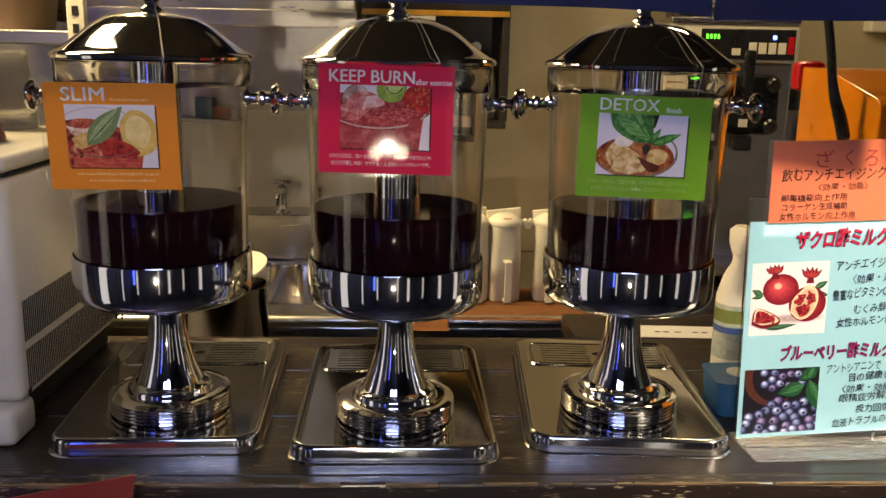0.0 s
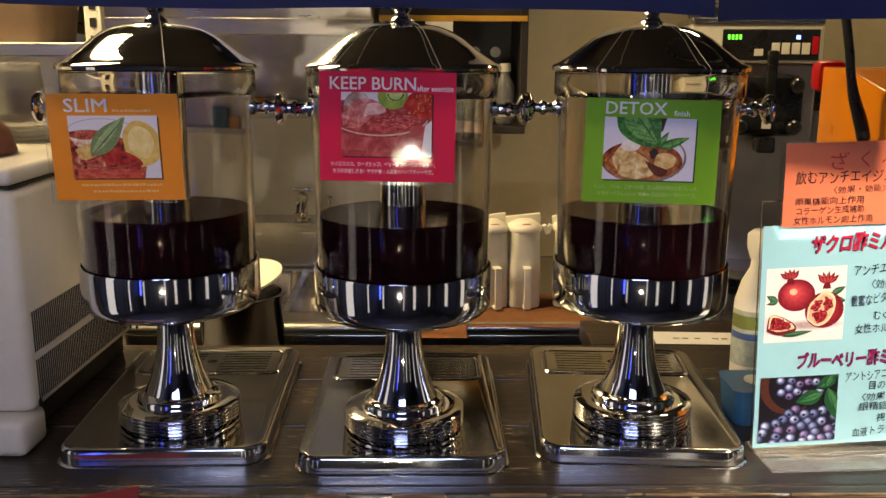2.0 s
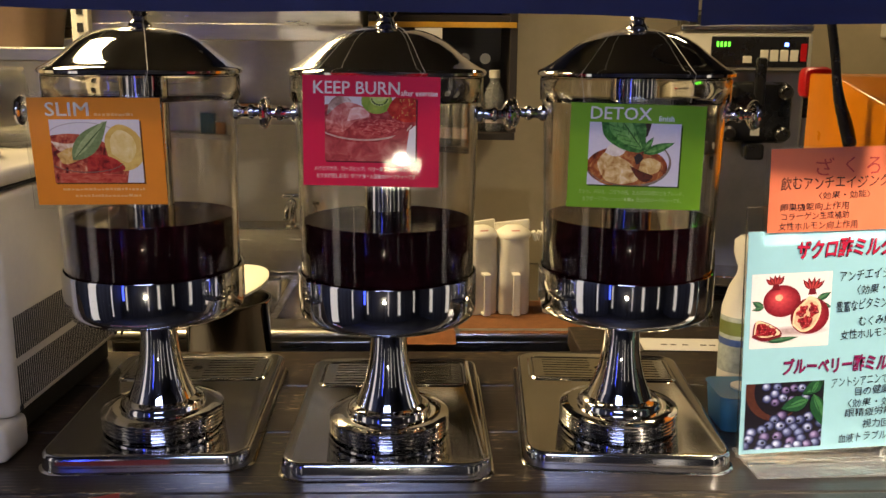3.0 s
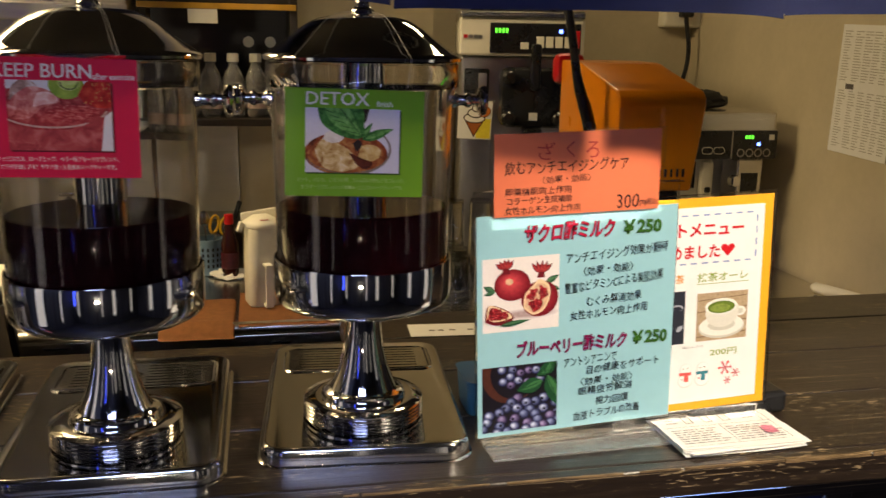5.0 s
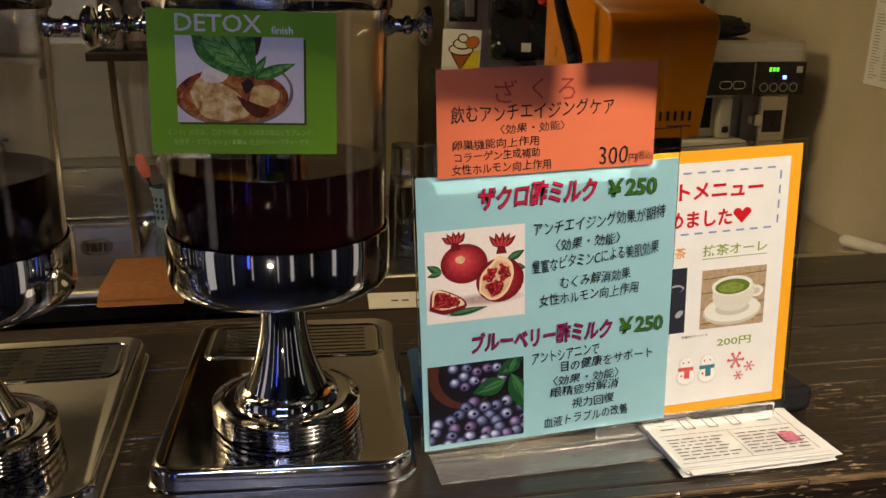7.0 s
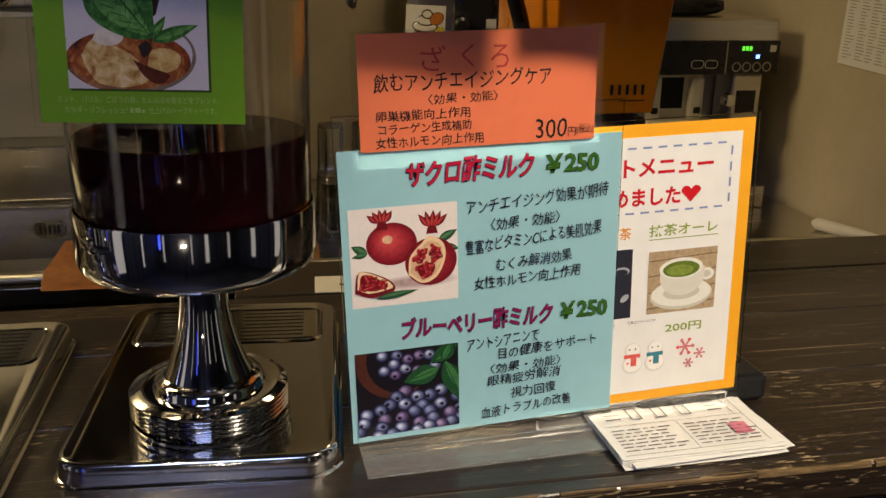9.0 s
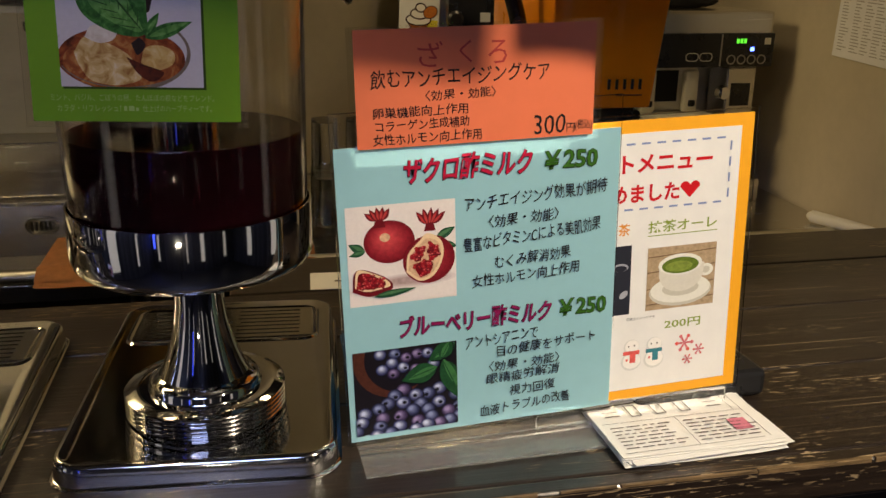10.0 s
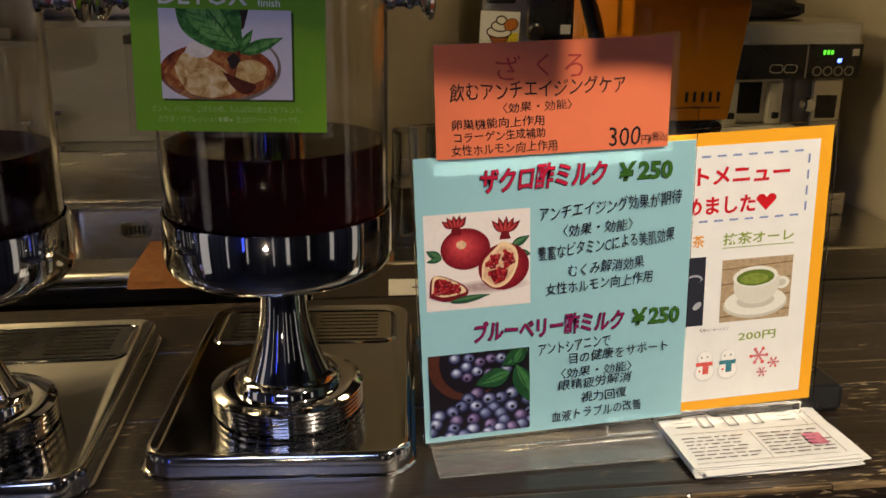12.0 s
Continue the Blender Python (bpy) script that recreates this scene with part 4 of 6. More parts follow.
MATCHA = cardinks("matcha_print", [(176, 152, 120), (122, 98, 72), (196, 192, 176), (226, 224, 212), (214, 210, 196), (96, 116, 40), (128, 146, 62)])
ink(matcha(-0.111, 0.0890, -0.0405, 0.1510), MATCHA, "tea_picture", msheet, "printed picture of a cup of green tea", base=4)
ink([(0, rect(-0.146, 0.0880, -0.1275, 0.1560)), (1, disc(-0.138, 0.135, 0.008, 0.004)), (0, disc(-0.138, 0.134, 0.0065, 0.003)), (1, disc(-0.134, 0.108, 0.005, 0.003, 40))],
    [ink_mat("dark_photo_ink", 40, 42, 52), ink_mat("pale_photo_ink", 170, 172, 180)], "drink_picture", msheet, base=4)
PINKS = cardinks("winter_print", [(214, 214, 208), (222, 96, 88), (62, 128, 140), (214, 120, 124), (240, 237, 230), (60, 50, 50)])
snow = []
for cu, scarf in ((-0.1235, 1), (-0.1000, 2)):
    snow += [(0, disc(cu, 0.0385, 0.0105, 0.0095)), (0, disc(cu, 0.0535, 0.0082, 0.0078)), (4, disc(cu + 0.0006, 0.0392, 0.0092, 0.0082)), (4, disc(cu + 0.0006, 0.0540, 0.0071, 0.0067)),
             (5, disc(cu - 0.003, 0.0545, 0.0009, None, 0, 8)), (5, disc(cu + 0.003, 0.0548, 0.0009, None, 0, 8)), (1, disc(cu - 0.0045, 0.0405, 0.0013, None, 0, 8)), (scarf, rect(cu - 0.0085, 0.0455, cu + 0.0085, 0.0495)), (scarf, rect(cu - 0.0015, 0.0370, cu + 0.0045, 0.0460))]
for cu, cv, k in ((-0.068, 0.051, 1.0), (-0.0525, 0.0425, 0.62), (-0.064, 0.0335, 0.55)):
    for i in range(6):
        a = math.radians(60 * i)
        snow += [(3, leaf(cu, cv, 0.0095 * k, 0.0011 * k, 60 * i)), (1 if i % 2 else 3, disc(cu + 0.008 * k * math.cos(a), cv + 0.008 * k * math.sin(a), 0.0019 * k, None, 0, 8))]
ink(snow, PINKS, "winter_picture", msheet, "small printed snow figures and red snowflakes", base=4)
for inkob in msheet.children:
    inkob.location.x += 0.0105
    inkob.location.z += 0.001
mbase = thing("holder_base", pose(0.79, 1.125, COUNTER, 0, 0, 3), "black plastic block behind the menu sign", "sign base")
part("block", box(-0.09, 0.055, -0.05, 0.03, 0.0005, 0.03, 0.006), BLACK, mbase)
lift = part("prop", box(-0.20, 0.0, -0.064, -0.058, 0.0005, 0.0225, 0.001), FILM, mbase)
lift.visible_shadow = False

# ---- laminated cards on the dispensers ----
def broken(u, v, w, h):
    """A line of unreadable small print: short bars in a row."""
    r = random.Random(int(u * 1e5) + int(w * 1e5))
    out, x = [], u
    while x < u + w:
        k = min(r.uniform(0.0018, 0.0045), u + w - x)
        out.append((x, v + r.uniform(0, 0.15) * h, k, h * r.uniform(0.6, 1.0)))
        x += k + r.uniform(0.0006, 0.0014)
    return out


def drink_card(place, w, h, colour, title, title_at, sub, photo, picture, inks, label, tilt, lines, knob, string_to):
    c = thing("menu_card", place, label, "card", "cards on the dispensers")
    paper = plain("card_colour", lin(*colour), 0.6, vary=0.03, scale=60, coat=0.35, coat_rough=0.03)
    top = part("card", box(-w / 2, w / 2, -0.0001, 0.0005, 0, h), paper, c)
    f = part("laminate", box(-w / 2 - 0.005, w / 2 + 0.005, 0.0007, 0.0016, -0.004, h + 0.007), FILM, c, "clear laminating film")
    f.visible_shadow = False
    white = ink_mat("white_print", 232, 228, 222)
    pale = ink_mat("pale_print", *(int(0.62 * v + 0.38 * 235) for v in colour))
    u, v, tw, th = title_at
    for du, dv in ((0, 0), (0.0005, 0), (0.0005, 0.0003)):
        lettering(title, u + du, v + dv, tw, th, white, top, layer=4 + 400 * du)
    body, su, sv, sw, sh = sub
    if body:
        lettering(body, su, sv, sw, sh, white, top, bold=0.008, layer=4)
    else:
        bars(broken(su, sv, sw, sh), pale, top, layer=4)
    u0, v0, u1, v1 = photo
    ink([(0, rect(u0 + 0.001, v0 - 0.0016, u1 + 0.0018, v1 - 0.0015))], [ink_mat("shadow_print", *(int(v * 0.45) for v in colour))], "picture_edge", top, base=2)
    ink(clipped(picture(u0, v0, u1, v1), u0, v0, u1, v1), inks, "drink_picture", top, "printed picture of an iced drink", base=3)
    for entry in lines:
        if len(entry) == 5:
            lettering(*entry, white if colour[0] > 150 and colour[1] < 60 else pale, top, layer=4)
        else:
            bars(broken(*entry), pale, top, layer=4)
    return c


def smooth_outline(P, pts):
    """A rounded outline through points given as shares of the picture."""
    return [(p.x, p.y) for p in curve_points([(*P(a, b), 0) for a, b in pts + pts[:1]], 6)][:-1]


def arc_band(P, cu, cv, a, b, start, end, wide, n=30):
    """A thin curved band, such as a glass rim."""
    t = [radians(start + (end - start) * i / n) for i in range(n + 1)]
    return [P(cu + a * math.cos(x), cv + b * math.sin(x)) for x in t] + [P(cu + (a - wide) * math.cos(x), cv + (b - wide * 1.2) * math.sin(x)) for x in t[::-1]]


def slim_picture(u0, v0, u1, v1):
    """Iced red tea in a glass with a pale leaf and a lemon half."""
    W, H = u1 - u0, v1 - v0
    def P(a, b):
        return u0 + a * W, v0 + b * H
    s = [(0, rect(u0, v0, u1, v1)), (1, arc_band(P, 0.36, 0.70, 0.42, 0.26, 20, 190, 0.012))]
    s += [(2, smooth_outline(P, [(-0.05, 0.74), (0.20, 0.78), (0.40, 0.74), (0.62, 0.62), (0.80, 0.42), (0.82, -0.05), (0.03, -0.05)])), (4, smooth_outline(P, [(0.00, 0.66), (0.20, 0.62), (0.40, 0.68), (0.30, 0.54), (0.10, 0.50)])),
          (5, smooth_outline(P, [(0.05, 0.46), (0.20, 0.56), (0.32, 0.50), (0.28, 0.36), (0.12, 0.30)]))]
    s += [(6, smooth_outline(P, [(0.62, 0.40), (0.60, 0.72), (0.74, 0.92), (0.92, 0.84), (1.03, 0.60), (1.00, 0.34), (0.86, 0.20), (0.72, 0.22)])), (7, smooth_outline(P, [(0.66, 0.46), (0.66, 0.70), (0.76, 0.84), (0.90, 0.74), (0.94, 0.52), (0.84, 0.32)])), (3, smooth_outline(P, [(0.40, 0.46), (0.58, 0.44), (0.74, 0.34), (0.78, 0.20), (0.40, 0.16)]))]
    s += [(8, arc_band(P, 0.38, 0.36, 0.42, 0.20, 190, 345, 0.014)), (9, [P(0.06, -0.02), P(0.80, -0.02), P(0.80, 0.13), P(0.45, 0.15), P(0.07, 0.16)]), (0, [P(0.81, -0.02), P(1.02, -0.02), P(1.02, 0.24), P(0.84, 0.20)])]
    s += [(10, leaf(*P(0.22, 0.36), W * 0.62, H * 0.17, 47)), (11, leaf(*P(0.24, 0.40), W * 0.57, H * 0.07, 49)), (12, leaf(*P(0.23, 0.37), W * 0.60, H * 0.012, 47))]
    return s


def burn_picture(u0, v0, u1, v1):
    """A rosy iced drink with ice, kiwi and strawberry over the rim."""
    W, H = u1 - u0, v1 - v0
    r = random.Random(2)
    def P(a, b):
        return u0 + a * W, v0 + b * H
    s = [(0, rect(u0, v0, u1, v1)), (1, smooth_outline(P, [(-0.05, -0.1), (-0.05, 0.78), (0.15, 0.86), (0.5, 0.82), (0.9, 0.74), (1.05, 0.62), (0.96, 0.36), (0.88, -0.1)]))]
    s += [(2, smooth_outline(P, [(0.02, 0.72), (0.06, 0.92), (0.18, 1.02), (0.30, 0.92), (0.28, 0.78)])), (3, smooth_outline(P, [(0.02, 0.44), (0.02, 0.68), (0.20, 0.90), (0.40, 0.86), (0.50, 0.70), (0.34, 0.62), (0.20, 0.46)])), (4, smooth_outline(P, [(0.24, 0.62), (0.30, 0.82), (0.44, 0.82), (0.48, 0.70), (0.36, 0.66)]))]
    s += [(5, disc(*P(0.57, 0.94), W * 0.17, H * 0.20)), (6, disc(*P(0.60, 0.98), W * 0.11, H * 0.12))]
    for k in range(9):
        a = radians(190 + k * 20)
        s.append((9, disc(*P(0.60 + 0.085 * math.cos(a), 0.98 + 0.10 * math.sin(a)), W * 0.010, H * 0.018, math.degrees(a), 8)))
    s += [(7, smooth_outline(P, [(0.68, 0.80), (0.76, 0.98), (0.90, 1.04), (1.05, 0.98), (1.04, 0.68), (0.90, 0.62), (0.76, 0.68)]))]
    for _ in range(26):
        s.append((10, disc(*P(r.uniform(0.74, 0.99), r.uniform(0.68, 0.97)), W * 0.006, H * 0.010, 30, 7)))
    s += [(8, smooth_outline(P, [(0.36, 0.54), (0.52, 0.66), (0.76, 0.64), (0.88, 0.56), (0.72, 0.44), (0.46, 0.42)])), (11, arc_band(P, 0.42, 0.62, 0.55, 0.30, 185, 352, 0.022))]
    s += [(12, smooth_outline(P, [(-0.06, -0.1), (-0.05, 0.36), (0.20, 0.31), (0.44, 0.29), (0.70, 0.35), (0.90, 0.50), (0.87, -0.1)])), (0, [P(0.885, -0.02), P(1.02, -0.02), P(1.02, 0.60), P(0.93, 0.50), P(0.91, 0.3)])]
    return s


def detox_picture(u0, v0, u1, v1):
    """Brown iced tea in a glass with melting ice and a sprig of mint."""
    W, H = u1 - u0, v1 - v0
    def P(a, b):
        return u0 + a * W, v0 + b * H
    s = [(0, rect(u0, v0, u1, v1)), (4, [P(0.58, 1.02), P(0.68, 1.02), P(0.64, 0.80), P(0.56, 0.72)]), (11, disc(*P(0.44, 0.36), W * 0.475, H * 0.41, 0, 48)), (0, disc(*P(0.435, 0.385), W * 0.455, H * 0.405, 0, 48)), (2, disc(*P(0.43, 0.30), W * 0.445, H * 0.335, 0, 48))]
    s += [(3, disc(*P(0.43, 0.26), W * 0.41, H * 0.29, 0, 40)), (5, smooth_outline(P, [(0.10, 0.36), (0.18, 0.52), (0.30, 0.48), (0.42, 0.40), (0.50, 0.30), (0.56, 0.10), (0.40, 0.02), (0.22, 0.06), (0.14, 0.20)])), (6, smooth_outline(P, [(0.56, 0.26), (0.60, 0.42), (0.72, 0.44), (0.80, 0.36), (0.78, 0.24), (0.66, 0.18)])),
          (7, smooth_outline(P, [(0.18, 0.52), (0.24, 0.64), (0.40, 0.62), (0.38, 0.50), (0.28, 0.46)])), (4, smooth_outline(P, [(0.50, 0.46), (0.56, 0.52), (0.60, 0.44), (0.54, 0.34)])), (12, smooth_outline(P, [(0.46, 0.32), (0.58, 0.24), (0.72, 0.16), (0.64, 0.06), (0.54, 0.14)]))]
    s += [(11, arc_band(P, 0.44, 0.37, 0.475, 0.41, -70, 40, 0.02)), (11, arc_band(P, 0.44, 0.33, 0.46, 0.34, 200, 320, 0.010))]
    s += [(8, smooth_outline(P, [(0.12, 1.06), (0.16, 0.80), (0.28, 0.64), (0.46, 0.54), (0.60, 0.56), (0.62, 0.76), (0.56, 1.06)])), (9, smooth_outline(P, [(0.20, 1.06), (0.24, 0.84), (0.40, 0.66), (0.58, 0.58), (0.54, 0.76), (0.42, 1.06)])), (10, leaf(*P(0.60, 0.56), W * 0.60, H * 0.010, 128))]
    for k in range(6):
        s.append((10, leaf(*P(0.56 - 0.065 * k, 0.62 + 0.075 * k), W * 0.15, H * 0.006, 172 - 3 * k)))
        s.append((10, leaf(*P(0.55 - 0.060 * k, 0.64 + 0.075 * k), W * 0.12, H * 0.006, 84 + 4 * k)))
    s += [(8, leaf(*P(0.60, 0.52), W * 0.36, H * 0.075, 20)), (9, leaf(*P(0.62, 0.53), W * 0.33, H * 0.035, 21)), (8, leaf(*P(0.60, 0.54), W * 0.20, H * 0.05, 58)), (9, leaf(*P(0.61, 0.55), W * 0.17, H * 0.022, 58))]
    return s


SLIM = cardinks("slim_print", [(204, 198, 204), (170, 160, 162)]) + [mottled("slim_tea", [(70, 20, 18), (136, 44, 36), (182, 92, 66), (206, 160, 128)]), mottled("slim_tea_red", [(96, 16, 18), (160, 40, 36), (180, 70, 50)]), mottled("slim_ice", [(150, 90, 74), (206, 176, 150), (226, 214, 200)]),
        mottled("slim_peel", [(150, 96, 50), (204, 164, 90), (216, 190, 140)])] + [mottled("lemon_rim", [(190, 150, 70), (214, 182, 100)], 60), mottled("lemon_flesh", [(206, 176, 98), (222, 204, 150)], 90)] + cardinks("slim_glass", [(122, 84, 76)]) + [mottled("slim_base", [(150, 40, 34), (186, 76, 58), (196, 110, 90)], 80, (1, 1, 3))] + cardinks("bay_leaf", [(112, 130, 84), (146, 160, 112), (78, 96, 58)])
BURN = cardinks("burn_print", [(212, 204, 204)]) + [mottled("rose_drink", [(110, 22, 28), (156, 48, 50), (190, 96, 88)]), mottled("grey_ice", [(120, 86, 76), (172, 140, 126), (206, 190, 180)]), mottled("rose_ice", [(140, 44, 46), (190, 98, 90), (216, 156, 144)]), mottled("pale_ice", [(206, 130, 120), (234, 206, 196)])] \
    + [mottled("kiwi_rim", [(110, 140, 40), (158, 176, 66)]), mottled("kiwi_flesh", [(150, 176, 66), (206, 212, 140)]), mottled("strawberry", [(128, 14, 12), (178, 34, 24), (202, 70, 44)]), mottled("drink_surface", [(110, 20, 26), (160, 44, 48), (206, 120, 110)], 150, (1, 1, 2.5))] + cardinks("burn_dark", [(34, 40, 22), (206, 150, 80), (186, 150, 138)]) + [mottled("glass_drink", [(128, 32, 40), (162, 58, 60), (184, 98, 92)], 70)]
DETOX = cardinks("detox_print", [(208, 202, 212)]) * 2 + [mottled("brown_tea", [(72, 26, 10), (138, 62, 24), (176, 96, 44)]), mottled("amber_tea", [(96, 36, 14), (156, 84, 36), (196, 140, 76)])] + cardinks("dark_tea", [(44, 28, 24)]) + [mottled("cream_ice", [(150, 98, 48), (190, 150, 88), (216, 186, 130), (226, 210, 176)]), mottled("gold_ice", [(170, 120, 60), (208, 172, 104), (222, 200, 150)]), mottled("white_ice", [(206, 190, 176), (232, 224, 216)])] \
    + [mottled("mint_leaf", [(24, 66, 24), (48, 104, 40), (84, 140, 66)], 150), mottled("mint_light", [(44, 100, 36), (92, 146, 70), (120, 170, 96)], 150)] + cardinks("mint_vein", [(44, 84, 36), (124, 108, 98)]) + [mottled("deep_tea", [(56, 16, 8), (104, 40, 14)])]

slim = drink_card(pose(-0.2985, 1.0120, 1.2640, 5.5, 0.0, 3.0), 0.134, 0.1135, (214, 130, 34), "SLIM", (-0.0495, 0.0945, 0.0435, 0.0140), ("", -0.0005, 0.0945, 0.039, 0.0032), (-0.0470, 0.0240, 0.0445, 0.0910), slim_picture, SLIM,
                  "laminated orange drink card hung on the dispenser by a string", 0, [(-0.040, 0.0155, 0.085, 0.0028), (-0.028, 0.0085, 0.068, 0.0028)], None, None)
burn = drink_card(pose(-0.0125, 0.9860, 1.2885, 0, 0.8, -1.0), 0.1400, 0.1125, (200, 14, 62), "KEEP BURN", (-0.0590, 0.0940, 0.0875, 0.0125), ("after exercise", 0.0300, 0.0932, 0.0375, 0.0058), (-0.0475, 0.0260, 0.0455, 0.0915), burn_picture, BURN,
                  "laminated crimson drink card hung on the dispenser by a string", 0,
                  [("ハイビスカス、ローズヒップ、ベリー系フルーツのブレンド。", -0.0585, 0.0155, 0.1080, 0.0050), ("カラダが欲しがる！サウナ後・入浴後のハーブティーです。", -0.0565, 0.0080, 0.1040, 0.0050)], None, None)
detox = drink_card(pose(0.2660, 1.0045, 1.2630, -3.4, 1.4, -1.5), 0.1430, 0.1100, (112, 160, 32), "DETOX", (-0.0505, 0.0935, 0.0640, 0.0130), ("finish", 0.0215, 0.0930, 0.0165, 0.0058), (-0.0510, 0.0245, 0.0460, 0.0905), detox_picture, DETOX,
                   "laminated green drink card hung on the dispenser by a string", 0,
                   [("ミント、バジル、ごぼうの根、たんぽぽの根などをブレンド。", -0.0590, 0.0145, 0.1120, 0.0050), ("カラダ・リフレッシュ！", -0.0550, 0.0070, 0.0430, 0.0050), (-0.0100, 0.0074, 0.0110, 0.0038), ("仕上げのハーブティーです。", 0.0030, 0.0070, 0.0480, 0.0050)], None, None)


def card_string(card, x, y, cx, cy, cz, half):
    s = thing("card_string", pose(0, 0, 0), "thin clear nylon string from lid knob to card", "string", "card strings")
    top = COUNTER + 0.511
    lid = ((0.008, 0.512), (0.015, 0.5030), (0.030, 0.5016), (0.045, 0.4990), (0.060, 0.4930), (0.075, 0.4830), (0.090, 0.4715), (0.105, 0.4605), (0.1140, 0.4545))
    for side in (-1, 1):
        ex = cx + side * half
        pts = [(x + side * 0.004 + (ex - x) * (r_ / 0.114), y - r_ * 0.995, COUNTER + z_) for r_, z_ in lid] + [(ex, cy - 0.001, cz)]
        part("thread", tube(pts, 0.0003, 5), STRING, s)
    return s


card_string(slim, -0.2826, 1.1225, -0.2985, 1.0015, 1.3800, 0.052)
card_string(burn, 0.0, 1.1, -0.0125, 0.9860, 1.4030, 0.052)
card_string(detox, 0.2884, 1.1217, 0.2660, 1.0085, 1.3750, 0.056)

# ---- leaflets ----
def curled(x0, x1, y0, y1, thick, height, nx=12, ny=8):
    """A thin sheet with a top and an underside, lifted by height(a, b)."""
    bm = bmesh.new()
    g = [[[bm.verts.new((x0 + (x1 - x0) * i / nx, y0 + (y1 - y0) * j / ny, height(i / nx, j / ny) - s * thick)) for i in range(nx + 1)] for j in range(ny + 1)] for s in (0, 1)]
    for s in (0, 1):
        for j in range(ny):
            for i in range(nx):
                q = (g[s][j][i], g[s][j][i + 1], g[s][j + 1][i + 1], g[s][j + 1][i])
                bm.faces.new(q if s == 0 else q[::-1])
    rim = [(j, 0) for j in range(ny, 0, -1)] + [(0, i) for i in range(nx)] + [(j, nx) for j in range(ny)] + [(ny, i) for i in range(nx, 0, -1)]
    for a, b in zip(rim, rim[1:] + rim[:1]):
        bm.faces.new((g[0][a[0]][a[1]], g[1][a[0]][a[1]], g[1][b[0]][b[1]], g[0][b[0]][b[1]]))
    return bm


def leaflet(dx, dy, z, turn, printed):
    lf = thing("leaflet", pose(0.7330 + dx, 1.0300 + dy, COUNTER + z, 0, 0, 2.5 + turn), "white leaflet with small drawings lying in a stack" if printed else "white leaflet lying in a stack", "leaflet", "stack of leaflets")
    rr = random.Random(int(turn * 100) + 7)
    k = rr.uniform(0.5, 1.0)
    bm = curled(-0.081, 0.081, -0.052, 0.052, 0.0003, lambda a, b: 0.012 * k * (max(0, a - 0.55) ** 2 + max(0, 0.3 - a) ** 2) * (1 if b < 0.6 else 0.4) + 0.0004 * math.sin(5 * a + 3 * b))
    part("sheet", bm, WHITE_PAPER, lf, smooth=True)
    return lf


rng = random.Random(12)
for i in range(9):
    top_leaf = leaflet(rng.uniform(-0.004, 0.004), rng.uniform(-0.004, 0.004), 0.0006 + i * 0.0009, rng.uniform(-3, 3) if i < 8 else 0, i == 8)
GREY_INK = ink_mat("grey_print", 96, 92, 90)
PINK_INK = ink_mat("pink_print", 214, 130, 150)


def flat_bars(lines, material, name):
    bm = bmesh.new()
    for u, v, w, h in lines:
        bm.faces.new([bm.verts.new(p) for p in ((u, v, 0.0016), (u + w, v, 0.0016), (u + w, v + h, 0.0016), (u, v + h, 0.0016))])
    return part(name, bm, material, top_leaf)


r = random.Random(2)
frame_lines = [(-0.076, 0.047, 0.140, 0.0006), (-0.076, 0.005, 0.146, 0.0006), (-0.076, -0.047, 0.140, 0.0006), (-0.002, -0.046, 0.0006, 0.050), (0.062, 0.006, 0.0006, 0.041), (0.070, -0.046, 0.0006, 0.09)]
small = []
for i in range(7):
    y = -0.004 - i * 0.006
    for x0 in (-0.072, 0.003):
        x = x0
        while x < x0 + 0.055:
            w = r.uniform(0.004, 0.014)
            small.append((x, y, w, 0.0016))
            x += w + 0.003
for x in (-0.068, 0.040):
    for i in range(3):
        small.append((x, 0.035 - i * 0.009, r.uniform(0.010, 0.018), 0.0016))
flat_bars(frame_lines, GREY_INK, "ruled_frame")
flat_bars(small, GREY_INK, "fine_print")
logo = []
for k in range(3):
    for a in (0, 0.0100):
        logo += [(-0.042 + k * 0.026 + a, 0.014, 0.0013, 0.024)]
    logo += [(-0.042 + k * 0.026, 0.0368, 0.0113, 0.0013), (-0.042 + k * 0.026, 0.0140, 0.0113, 0.0013)]
flat_bars(logo, GREY_INK, "title_shapes")
flat_bars([(0.045, -0.030, 0.018, 0.020)], PINK_INK, "pink_picture")

